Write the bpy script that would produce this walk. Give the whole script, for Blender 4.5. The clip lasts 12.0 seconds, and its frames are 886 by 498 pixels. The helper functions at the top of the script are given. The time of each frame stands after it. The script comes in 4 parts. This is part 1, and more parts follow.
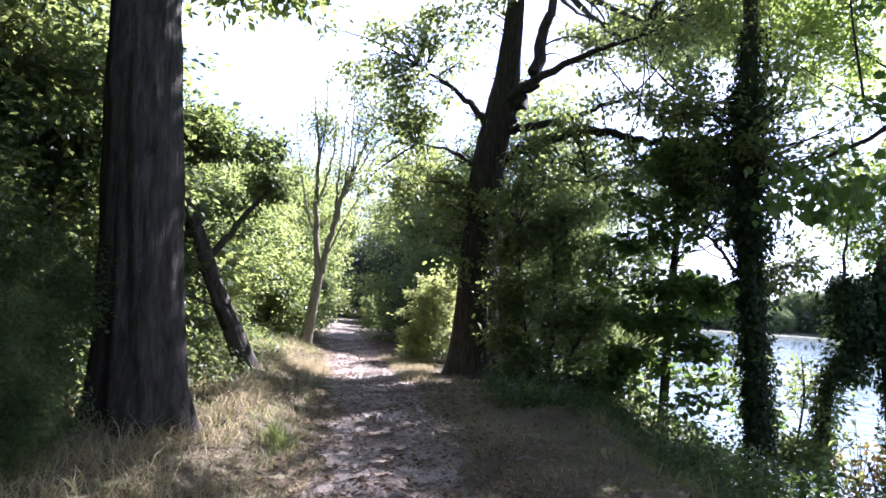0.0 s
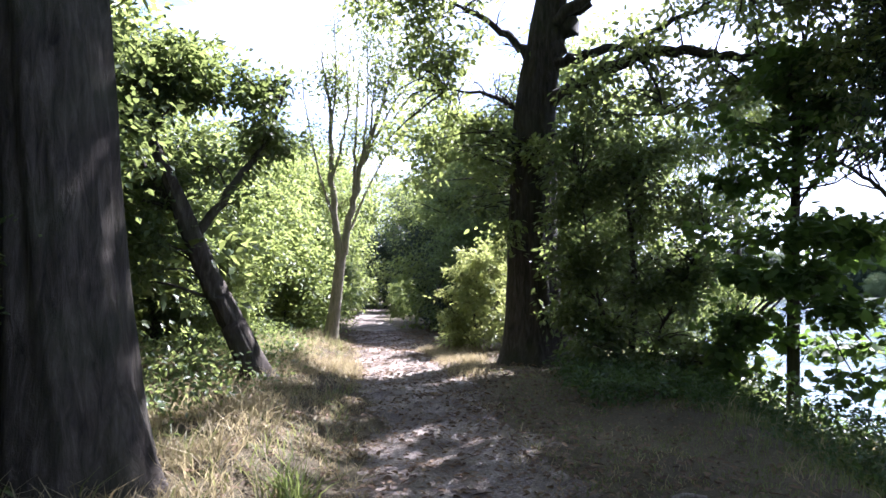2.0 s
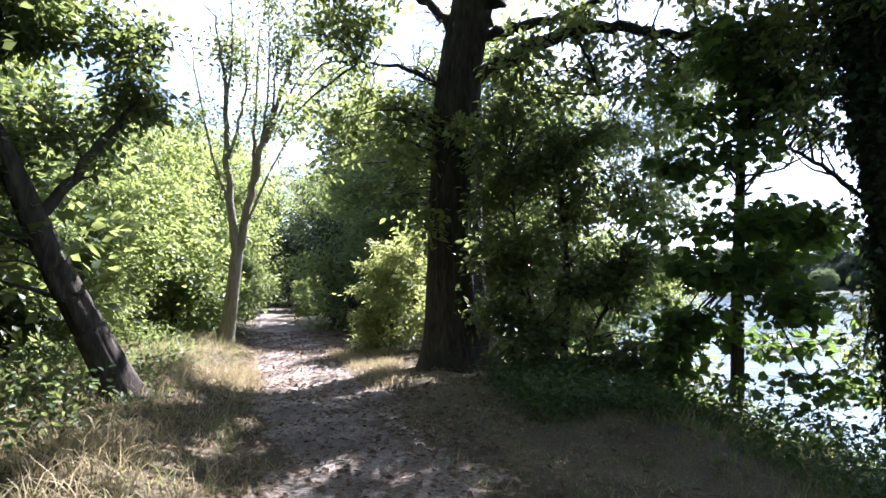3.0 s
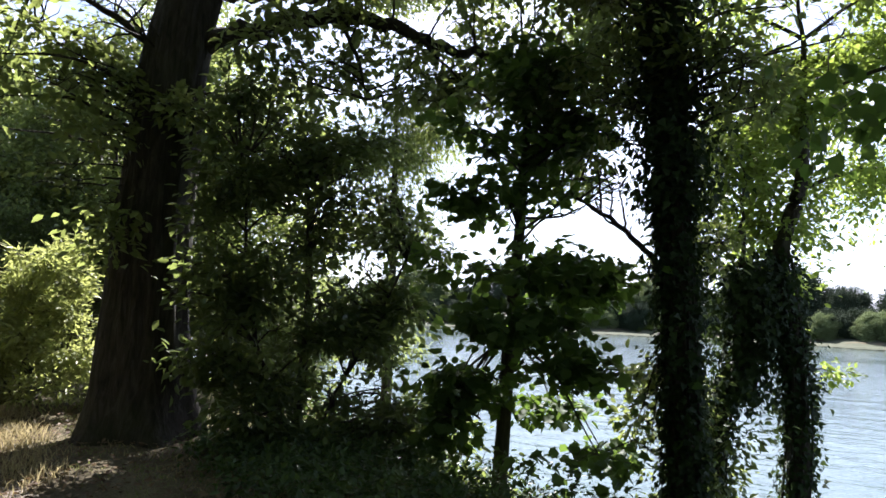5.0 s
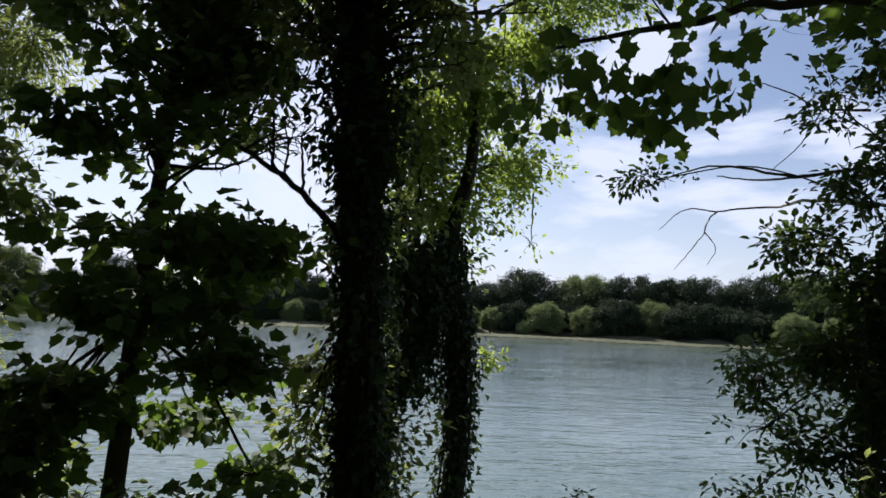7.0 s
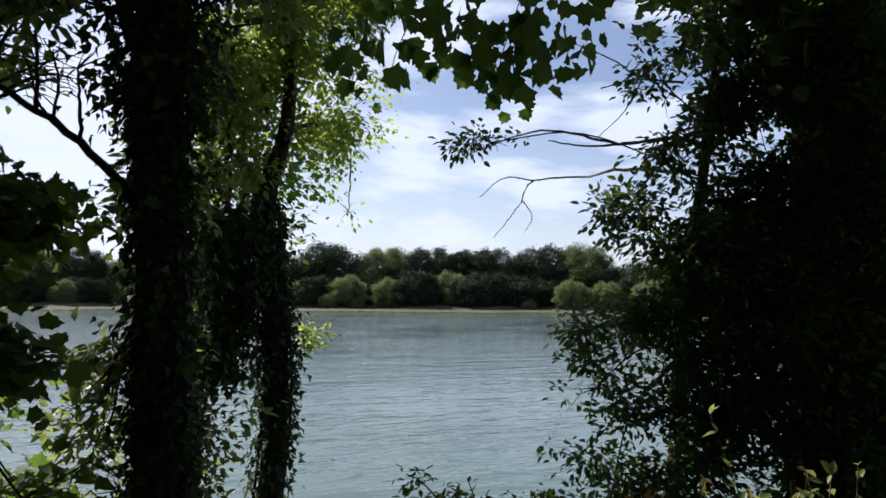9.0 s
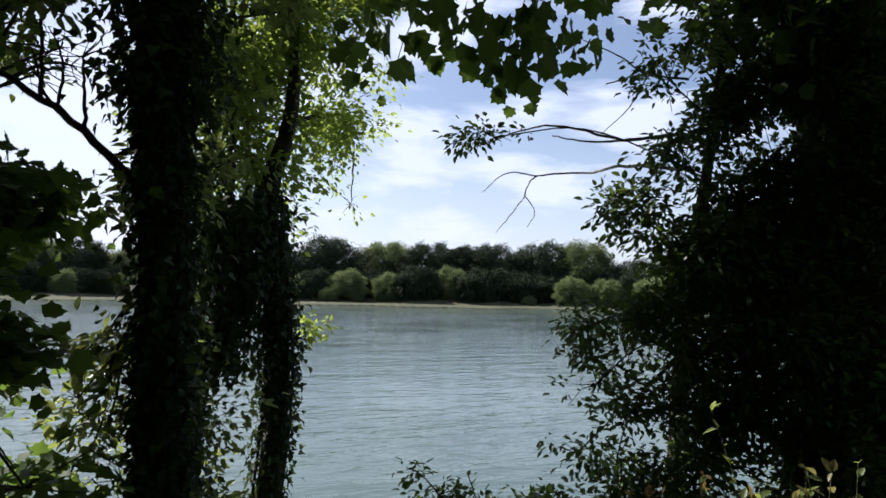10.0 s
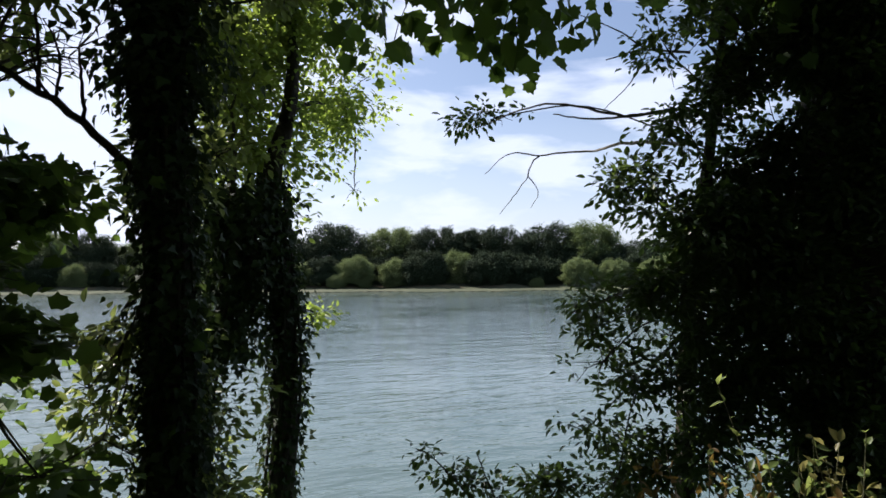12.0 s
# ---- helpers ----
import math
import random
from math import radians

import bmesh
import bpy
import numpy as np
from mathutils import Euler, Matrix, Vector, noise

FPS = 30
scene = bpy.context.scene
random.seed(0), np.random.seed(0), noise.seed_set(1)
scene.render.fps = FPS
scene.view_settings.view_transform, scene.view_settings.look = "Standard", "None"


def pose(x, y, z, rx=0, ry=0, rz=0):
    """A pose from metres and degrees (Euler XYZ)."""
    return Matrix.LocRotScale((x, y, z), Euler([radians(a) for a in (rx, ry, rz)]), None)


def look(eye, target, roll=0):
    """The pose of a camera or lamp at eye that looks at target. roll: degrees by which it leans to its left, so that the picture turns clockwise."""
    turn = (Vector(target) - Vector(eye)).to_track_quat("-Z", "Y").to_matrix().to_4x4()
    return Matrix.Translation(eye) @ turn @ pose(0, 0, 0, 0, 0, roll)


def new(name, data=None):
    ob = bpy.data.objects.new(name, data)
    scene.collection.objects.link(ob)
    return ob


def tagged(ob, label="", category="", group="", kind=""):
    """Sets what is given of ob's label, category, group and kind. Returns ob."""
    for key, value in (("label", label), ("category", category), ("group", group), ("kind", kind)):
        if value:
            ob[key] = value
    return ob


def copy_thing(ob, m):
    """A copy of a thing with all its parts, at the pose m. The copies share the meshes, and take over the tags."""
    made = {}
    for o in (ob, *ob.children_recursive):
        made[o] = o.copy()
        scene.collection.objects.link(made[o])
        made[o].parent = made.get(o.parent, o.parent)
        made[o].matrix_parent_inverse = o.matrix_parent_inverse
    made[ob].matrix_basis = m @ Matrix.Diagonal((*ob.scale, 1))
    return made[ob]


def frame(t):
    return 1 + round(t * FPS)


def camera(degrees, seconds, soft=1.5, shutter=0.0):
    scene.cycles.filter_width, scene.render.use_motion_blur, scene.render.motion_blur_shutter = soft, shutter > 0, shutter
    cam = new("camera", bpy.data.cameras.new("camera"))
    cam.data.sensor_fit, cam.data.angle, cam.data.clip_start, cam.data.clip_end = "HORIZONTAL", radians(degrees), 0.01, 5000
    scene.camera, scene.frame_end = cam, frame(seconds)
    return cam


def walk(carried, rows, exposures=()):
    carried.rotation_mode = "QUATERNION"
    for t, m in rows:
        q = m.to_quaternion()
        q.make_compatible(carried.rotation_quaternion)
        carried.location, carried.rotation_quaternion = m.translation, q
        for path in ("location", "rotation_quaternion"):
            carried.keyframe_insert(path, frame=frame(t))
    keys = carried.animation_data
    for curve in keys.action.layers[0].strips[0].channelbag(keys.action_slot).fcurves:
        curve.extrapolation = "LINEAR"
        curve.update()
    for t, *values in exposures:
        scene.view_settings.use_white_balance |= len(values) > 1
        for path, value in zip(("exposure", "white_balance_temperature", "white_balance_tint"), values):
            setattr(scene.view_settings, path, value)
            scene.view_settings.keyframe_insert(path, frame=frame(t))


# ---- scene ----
cam = camera(68.7, 12.0, soft=1.6)
PATH = [
    (0, (0.243, -0.082, 1.546), (0.196, 1.91, 1.718), 3.4),
    (0.5, (0.27, 0.544, 1.491), (0.361, 2.539, 1.601), 0.7),
    (1, (0.053, 1.098, 1.47), (0.066, 3.094, 1.602), -1.0),
    (1.5, (-0.108, 1.695, 1.393), (-0.068, 3.692, 1.504), -0.9),
    (2, (-0.245, 2.329, 1.369), (-0.355, 4.322, 1.5), -0.5),
    (2.5, (-0.4, 2.956, 1.399), (-0.404, 4.954, 1.499), 0.9),
    (2.7, (-0.365, 3.178, 1.354), (-0.318, 5.175, 1.462), 0.1),
    (4.3, (-0.729, 5.146, 1.52), (0.188, 6.915, 1.695), -0.1),
    (4.5, (-0.687, 5.318, 1.547), (0.28, 7.059, 1.726), 0.0),
    (5, (-0.754, 5.768, 1.585), (0.373, 7.408, 1.787), 2.3),
    (5.5, (-0.505, 6.15, 1.439), (0.828, 7.624, 1.665), 0.5),
    (6, (-0.255, 6.482, 1.399), (1.174, 7.856, 1.669), -0.4),
    (6.5, (-0.053, 6.745, 1.525), (1.619, 7.814, 1.773), 2.1),
    (7, (0.08, 6.92, 1.512), (1.906, 7.708, 1.730), 2.5),
    (7.5, (0.381, 7.065, 1.482), (2.28, 7.666, 1.662), 1.8),
    (7.7, (0.472, 7.124, 1.489), (2.383, 7.685, 1.67), 0.8),
    (9.3, (0.527, 7.295, 1.498), (2.516, 7.449, 1.644), 1.2),
    (9.5, (0.537, 7.297, 1.496), (2.527, 7.446, 1.638), 1.6),
    (10, (0.514, 7.307, 1.49), (2.499, 7.508, 1.626), 1.2),
    (10.5, (0.504, 7.307, 1.485), (2.486, 7.549, 1.613), 0.1),
    (11, (0.503, 7.289, 1.489), (2.485, 7.527, 1.607), 0.3),
    (11.5, (0.501, 7.286, 1.48), (2.485, 7.515, 1.585), -0.0),
    (12, (0.522, 7.283, 1.472), (2.508, 7.504, 1.56), -0.4),
]
EXPOSURES = ((0, 2.92, 5250, 34), (1.2, 3.02, 5300, 33), (2.7, 2.8, 5350, 29), (4.5, 2.52, 5750, 21), (5.5, 1.7, 5950, 18), (7.0, 1.0, 6150, 16), (9.5, 1.12, 6150, 15), (12, 1.18, 6150, 15))
walk(cam, [(t, look(eye, target, roll)) for t, eye, target, roll in PATH], EXPOSURES)

# ---- sky, sun and exposure ----
SUN_AZ, SUN_EL = 40.0, 47.0   # degrees from +y towards +x, and above the horizon
sun_from = Vector((math.sin(radians(SUN_AZ)) * math.cos(radians(SUN_EL)),
                   math.cos(radians(SUN_AZ)) * math.cos(radians(SUN_EL)), math.sin(radians(SUN_EL))))
sun = new("sun", bpy.data.lights.new("sun", "SUN"))
sun.data.energy, sun.data.angle, sun.data.color = 5.0, radians(0.55), (1.0, 0.93, 0.8)
sun.matrix_world = look(sun_from * 80, (0, 0, 0))

world = bpy.data.worlds.new("world")
scene.world = world
world.use_nodes = True


class Nodes:
    """A short hand for node trees."""

    def __init__(self, tree):
        self.tree = tree
        tree.nodes.clear()

    def add(self, kind, **values):
        node = self.tree.nodes.new(kind)
        for key, value in values.items():
            if key in node.inputs:
                self.plug(node.inputs[key], value)
            else:
                setattr(node, key, value)
        return node

    def plug(self, socket, value):
        if isinstance(value, bpy.types.NodeSocket):
            self.tree.links.new(value, socket)
        else:
            socket.default_value = value

    def math(self, op, a, b=0.0, c=0.0):
        node = self.tree.nodes.new("ShaderNodeMath")
        node.operation = op
        for socket, value in zip(node.inputs, (a, b, c)):
            self.plug(socket, value)
        return node.outputs[0]

    def ramp(self, fac, *stops):
        node = self.tree.nodes.new("ShaderNodeValToRGB")
        self.plug(node.inputs[0], fac)
        e = node.color_ramp.elements
        while len(e) < len(stops):
            e.new(0.5)
        for el, (at, col) in zip(e, stops):
            el.position, el.color = at, (*col, 1) if len(col) == 3 else col
        return node.outputs[0]

    def mix(self, fac, a, b, blend="MIX"):
        node = self.tree.nodes.new("ShaderNodeMix")
        node.data_type, node.blend_type = "RGBA", blend
        self.plug(node.inputs[0], fac)
        for socket, value in ((node.inputs[6], a), (node.inputs[7], b)):
            self.plug(socket, value if isinstance(value, bpy.types.NodeSocket) else (*value, 1))
        return node.outputs[2]

    def noise(self, vector, scale, detail=4.0, rough=0.55, distort=0.0):
        return self.add("ShaderNodeTexNoise", Vector=vector, Scale=scale, Detail=detail, Roughness=rough, Distortion=distort).outputs[0]


n = Nodes(world.node_tree)
sky = n.add("ShaderNodeTexSky", sky_type="NISHITA", sun_disc=False, sun_elevation=radians(SUN_EL), sun_rotation=radians(SUN_AZ),
            air_density=1.0, dust_density=1.3, ozone_density=1.2)
way = n.add("ShaderNodeTexCoord").outputs["Generated"]
flat = n.add("ShaderNodeMapping", Vector=way, Scale=(1.0, 1.0, 3.2)).outputs[0]
puffs = n.noise(flat, 4.2, 7.0, 0.5, 0.2)
cover = n.ramp(puffs, (0.46, (0.06, 0.06, 0.06)), (0.53, (0.5, 0.5, 0.5)), (0.6, (1, 1, 1)))
rise = n.add("ShaderNodeSeparateXYZ", Vector=way).outputs[2]
haze = n.ramp(rise, (0.0, (0.72, 0.72, 0.72)), (0.12, (0.36, 0.36, 0.36)), (0.3, (0.03, 0.03, 0.03)))
cloudy = n.mix(n.math("MAXIMUM", n.math("MULTIPLY", cover, 0.85), haze), sky.outputs[0], (7.8, 8.4, 9.6))
out = n.add("ShaderNodeOutputWorld")
n.plug(out.inputs[0], n.add("ShaderNodeBackground", Color=cloudy, Strength=0.055).outputs[0])


# ---- materials ----
def material(name):
    m = bpy.data.materials.new(name)
    m.use_nodes = True
    return m, Nodes(m.node_tree)


def finish(n, shader):
    n.plug(n.add("ShaderNodeOutputMaterial").inputs[0], shader)


def leaf_material(name, dark, light, glow, through_it=0.42, rough=0.42):
    """Leaves: each its own shade, blotched, and letting light through."""
    m, n = material(name)
    one = n.add("ShaderNodeNewGeometry").outputs["Random Per Island"]
    place = n.add("ShaderNodeTexCoord").outputs["Object"]
    shade = n.math("ADD", n.math("MULTIPLY", one, 0.65), n.math("MULTIPLY", n.noise(place, 0.9, 3.0), 0.35))
    col = n.ramp(shade, (0.15, dark), (0.85, light))
    blotch = n.noise(place, 60.0, 3.0)
    col = n.mix(n.math("MULTIPLY", blotch, 0.35), col, tuple(c * 0.55 for c in dark))
    bump = n.add("ShaderNodeBump", Strength=0.25, Distance=0.002, Height=blotch).outputs[0]
    top = n.add("ShaderNodeBsdfPrincipled", Roughness=rough, Normal=bump)
    n.plug(top.inputs["Base Color"], col)
    top.inputs["Specular IOR Level"].default_value = 0.2
    lit = n.mix(0.6, col, glow)
    back = n.add("ShaderNodeBsdfTranslucent", Color=lit).outputs[0]
    finish(n, n.add("ShaderNodeMixShader", **{"Fac": through_it}).outputs[0])
    mixer = [x for x in n.tree.nodes if x.type == "MIX_SHADER"][0]
    n.plug(mixer.inputs[1], top.outputs[0])
    n.plug(mixer.inputs[2], back)
    return m


def bark_material(name, dark, mid, light, scale=1.0, moss=(0.06, 0.08, 0.03), moss_amount=0.35):
    m, n = material(name)
    place = n.add("ShaderNodeTexCoord").outputs["Object"]
    long_ = n.add("ShaderNodeMapping", Vector=place, Scale=(14 * scale, 14 * scale, 2.4 * scale)).outputs[0]
    ridge = n.noise(long_, 1.0, 6.0, 0.65, 0.6)
    broad = n.noise(place, 1.3, 4.0)
    col = n.ramp(ridge, (0.3, dark), (0.52, mid), (0.75, light))
    col = n.mix(n.math("MULTIPLY", n.ramp(broad, (0.48, (0, 0, 0)), (0.68, (1, 1, 1))), moss_amount), col, moss)
    fine = n.noise(place, 90.0, 3.0)
    height = n.math("ADD", ridge, n.math("MULTIPLY", fine, 0.2))
    bump = n.add("ShaderNodeBump", Strength=0.8, Distance=0.03, Height=height).outputs[0]
    b = n.add("ShaderNodeBsdfPrincipled", Roughness=0.9, Normal=bump)
    n.plug(b.inputs["Base Color"], col)
    b.inputs["Specular IOR Level"].default_value = 0.2
    finish(n, b.outputs[0])
    return m


def earth_material(name, tones, grit=35.0, height=0.03, broad=0.7):
    m, n = material(name)
    place = n.add("ShaderNodeTexCoord").outputs["Object"]
    big = n.noise(place, broad, 5.0, 0.6, 0.4)
    fine = n.noise(place, grit, 6.0, 0.7)
    crumbs = n.add("ShaderNodeTexVoronoi", Vector=place, Scale=grit * 0.9).outputs[0]
    shade = n.math("ADD", n.math("MULTIPLY", big, 0.5), n.math("MULTIPLY", fine, 0.5))
    col = n.ramp(shade, (0.34, tones[0]), (0.5, tones[1]), (0.66, tones[2]))
    h = n.math("ADD", n.math("MULTIPLY", crumbs, 0.5), n.math("ADD", fine, n.noise(place, 4.0, 4.0)))
    bump = n.add("ShaderNodeBump", Strength=0.8, Distance=height, Height=h).outputs[0]
    b = n.add("ShaderNodeBsdfPrincipled", Roughness=0.95, Normal=bump)
    n.plug(b.inputs["Base Color"], col)
    b.inputs["Specular IOR Level"].default_value = 0.15
    finish(n, b.outputs[0])
    return m


def water_material():
    m, n = material("lake_water")
    place = n.add("ShaderNodeTexCoord").outputs["Object"]
    turned = n.add("ShaderNodeMapping", Vector=place, Rotation=(0, 0, radians(-28))).outputs[0]
    long_ = n.add("ShaderNodeMapping", Vector=turned, Scale=(1.0, 0.3, 1)).outputs[0]
    rip = n.noise(long_, 1.0, 4.0, 0.5, 0.5)
    small = n.noise(n.add("ShaderNodeMapping", Vector=turned, Scale=(3.6, 1.3, 1)).outputs[0], 1.0, 3.0, 0.5, 0.3)
    fine = n.noise(n.add("ShaderNodeMapping", Vector=turned, Scale=(10.0, 4.0, 1)).outputs[0], 1.0, 2.0, 0.5, 0.2)
    calm = n.ramp(n.noise(place, 0.045, 3.0), (0.4, (0.35, 0.35, 0.35)), (0.62, (1, 1, 1)))
    h = n.math("MULTIPLY", n.math("ADD", rip, n.math("ADD", n.math("MULTIPLY", small, 0.45), n.math("MULTIPLY", fine, 0.11))), calm)
    bump = n.add("ShaderNodeBump", Strength=1.0, Distance=0.12, Height=h).outputs[0]
    b = n.add("ShaderNodeBsdfPrincipled", Roughness=0.06, IOR=1.333, Normal=bump)
    n.plug(b.inputs["Base Color"], n.mix(n.noise(place, 0.3, 3.0), (0.05, 0.078, 0.078), (0.07, 0.103, 0.1)))
    finish(n, b.outputs[0])
    return m


OAK = leaf_material("oak_leaf", (0.036, 0.062, 0.024), (0.115, 0.16, 0.058), (0.42, 0.49, 0.12), 0.45)
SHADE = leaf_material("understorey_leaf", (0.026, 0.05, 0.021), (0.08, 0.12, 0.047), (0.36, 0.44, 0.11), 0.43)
# yellow-green of fresh leaves; for sunlit trees and shrubs it also holds their light
LIME = leaf_material("sunlit_young_leaf", (0.054, 0.086, 0.027), (0.145, 0.195, 0.058), (0.46, 0.54, 0.14), 0.46)
PALE = leaf_material("pale_feathery_leaf", (0.10, 0.135, 0.04), (0.25, 0.29, 0.10), (0.58, 0.62, 0.18), 0.48)
SYCAMORE = leaf_material("sycamore_leaf", (0.024, 0.05, 0.015), (0.062, 0.108, 0.03), (0.24, 0.38, 0.05), 0.36, 0.6)
IVY = leaf_material("ivy_leaf", (0.012, 0.026, 0.009), (0.032, 0.056, 0.018), (0.12, 0.18, 0.04), 0.18, 0.65)
ASH = leaf_material("ash_leaf", (0.06, 0.1, 0.026), (0.15, 0.215, 0.052), (0.5, 0.64, 0.1), 0.5)
# near-black leaves: the shade of the path's green tunnel is in their colour
TUNNEL_SHADE = leaf_material("tunnel_shade_leaf", (0.012, 0.024, 0.013), (0.034, 0.055, 0.03), (0.10, 0.14, 0.05), 0.15, 0.5)
THORN = leaf_material("thorn_leaf", (0.018, 0.04, 0.014), (0.05, 0.09, 0.028), (0.2, 0.3, 0.05), 0.3)
DRY_LEAF = leaf_material("dry_yellow_leaf", (0.1, 0.095, 0.035), (0.22, 0.2, 0.075), (0.36, 0.34, 0.11), 0.4)
BRONZE = leaf_material("bronze_leaf", (0.07, 0.04, 0.016), (0.17, 0.115, 0.035), (0.42, 0.28, 0.06), 0.4)
FAR_DARK = leaf_material("far_dark_leaf", (0.018, 0.032, 0.018), (0.04, 0.062, 0.03), (0.08, 0.1, 0.04), 0.06, 0.95)
FAR_MID = leaf_material("far_green_leaf", (0.045, 0.075, 0.03), (0.10, 0.145, 0.055), (0.22, 0.28, 0.08), 0.25, 0.7)
FAR_WILLOW = leaf_material("far_willow_leaf", (0.085, 0.125, 0.05), (0.185, 0.235, 0.1), (0.28, 0.33, 0.12), 0.22, 0.85)
STRAW = leaf_material("dry_grass_blade", (0.14, 0.115, 0.058), (0.4, 0.34, 0.19), (0.6, 0.51, 0.26), 0.35, 0.6)
GREEN_GRASS = leaf_material("green_grass_blade", (0.045, 0.065, 0.022), (0.14, 0.16, 0.062), (0.42, 0.46, 0.14), 0.4, 0.5)
LITTER = leaf_material("fallen_leaf", (0.05, 0.032, 0.02), (0.2, 0.14, 0.08), (0.3, 0.2, 0.1), 0.15, 0.7)
BARK = bark_material("furrowed_bark", (0.01, 0.0085, 0.0065), (0.034, 0.029, 0.022), (0.075, 0.065, 0.05), 1.4, (0.035, 0.045, 0.02))
PALE_BARK = bark_material("pale_smooth_bark", (0.10, 0.09, 0.06), (0.19, 0.17, 0.12), (0.27, 0.25, 0.19), 1.6, (0.1, 0.12, 0.05), 0.5)
DARK_BARK = bark_material("dark_bark", (0.018, 0.015, 0.012), (0.05, 0.042, 0.032), (0.10, 0.085, 0.065), 1.5)
DEAD_WOOD = bark_material("dead_wood", (0.07, 0.06, 0.05), (0.17, 0.15, 0.12), (0.3, 0.27, 0.22), 2.5, (0.1, 0.1, 0.08), 0.1)
SOIL = earth_material("leafy_soil", ((0.035, 0.028, 0.018), (0.085, 0.072, 0.042), (0.16, 0.14, 0.08)))
TRODDEN = earth_material("trodden_earth", ((0.045, 0.037, 0.03), (0.162, 0.136, 0.108), (0.46, 0.405, 0.34)), 45.0, 0.02, 1.6)
FAR_GRASS = earth_material("bank_grass", ((0.028, 0.036, 0.02), (0.05, 0.058, 0.033), (0.085, 0.085, 0.055)), 3.0, 0.05, 0.15)
WATER = water_material()

# ---- mesh tools ----
rng = np.random.default_rng(11)


def mesh_object(name, V, F, mat, parent=None, label="", smooth=False):
    """One mesh object out of arrays of corners and of faces that all have the same number of corners."""
    V, F = np.asarray(V, np.float32), np.asarray(F, np.int32)
    me = bpy.data.meshes.new(name)
    me.vertices.add(len(V))
    me.vertices.foreach_set("co", V.ravel())
    me.loops.add(F.size)
    me.loops.foreach_set("vertex_index", F.ravel())
    me.polygons.add(len(F))
    me.polygons.foreach_set("loop_start", np.arange(len(F), dtype=np.int32) * F.shape[1])
    me.update(calc_edges=True)
    if smooth:
        me.polygons.foreach_set("use_smooth", np.ones(len(F), bool))
    me.materials.append(mat)
    ob = new(name, me)
    if parent is not None:
        ob.parent = parent
        ob.matrix_parent_inverse = parent.matrix_world.inverted()
    if label:
        ob["label"] = label
    return ob


def thing(name, x, y, z, label, category, group="", kind=""):
    ob = new(name)
    ob.empty_display_size = 0.2
    ob.location = (x, y, z)
    ob.matrix_world = pose(x, y, z)
    return tagged(ob, label, category, group, kind)


def joined(pieces):
    Vs, Fs, at = [], [], 0
    for V, F in pieces:
        Vs.append(V)
        Fs.append(F + at)
        at += len(V)
    return np.concatenate(Vs), np.concatenate(Fs)


def curve_points(points, steps=8):
    """A smooth line through the points (Catmull-Rom)."""
    P = np.asarray(points, float)
    P = np.vstack([2 * P[0] - P[1], P, 2 * P[-1] - P[-2]])
    outp = []
    for i in range(1, len(P) - 2):
        a, b, c, d = P[i - 1:i + 3]
        for s in np.linspace(0, 1, steps, endpoint=False):
            outp.append(0.5 * (2 * b + (c - a) * s + (2 * a - 5 * b + 4 * c - d) * s * s + (3 * b - a - 3 * c + d) * s ** 3))
    outp.append(P[-2])
    return np.array(outp)


def tubes(paths, radii, sides=4):
    """Tapered tubes: paths (n, s, 3), radii (n, s)."""
    paths, radii = np.asarray(paths, float), np.asarray(radii, float)
    k, s = paths.shape[:2]
    way = np.gradient(paths, axis=1)
    way /= np.linalg.norm(way, axis=2, keepdims=True) + 1e-9
    ref = np.where(np.abs(way[..., 2:3]) > 0.9, np.array([1.0, 0, 0]), np.array([0, 0, 1.0]))
    u = np.cross(way, ref)
    u /= np.linalg.norm(u, axis=2, keepdims=True) + 1e-9
    v = np.cross(way, u)
    a = np.arange(sides) / sides * 2 * np.pi
    V = paths[:, :, None] + radii[..., None, None] * (u[:, :, None] * np.cos(a)[:, None] + v[:, :, None] * np.sin(a)[:, None])
    base = (np.arange(k) * s * sides)[:, None, None]
    i, j = np.meshgrid(np.arange(s - 1), np.arange(sides), indexing="ij")
    j2 = (j + 1) % sides
    quad = np.stack([i * sides + j, i * sides + j2, (i + 1) * sides + j2, (i + 1) * sides + j], -1).reshape(1, -1, 4)
    return V.reshape(-1, 3), (quad + base).reshape(-1, 4)


def trunk_mesh(points, radii, sides=40, steps=14, ridge=0.04, flare=0.0, seed=0):
    """A trunk along a line, furrowed, with a buttressed foot."""
    line = curve_points(points, steps)
    r = np.interp(np.linspace(0, 1, len(line)), np.linspace(0, 1, len(radii)), radii)
    V, F = tubes(line[None], r[None], sides)
    V = V.reshape(len(line), sides, 3)
    a = np.arange(sides) / sides * 2 * np.pi
    for i in range(len(line)):
        h = line[i, 2] - line[0, 2]
        lump = 0.05 * np.sin(3 * a + seed + h * 0.7) + 0.03 * np.sin(5 * a + 2 * seed - h * 1.1)
        furrow = ridge * np.array([noise.noise((math.cos(x) * 5.0 + seed, math.sin(x) * 5.0, h * 0.55)) for x in a])
        furrow += 0.6 * ridge * np.array([noise.noise((math.cos(x) * 11.0, math.sin(x) * 11.0 + seed, h * 1.6)) for x in a])
        foot = flare * math.exp(-max(h, 0) / 0.28) * (0.55 + 0.45 * np.cos(5 * a + seed)) + flare * 0.35 * math.exp(-max(h, 0) / 0.8)
        V[i] = line[i] + (V[i] - line[i]) * (1 + lump + furrow / max(r[i], 0.05) + foot)[:, None]
    return V.reshape(-1, 3), F


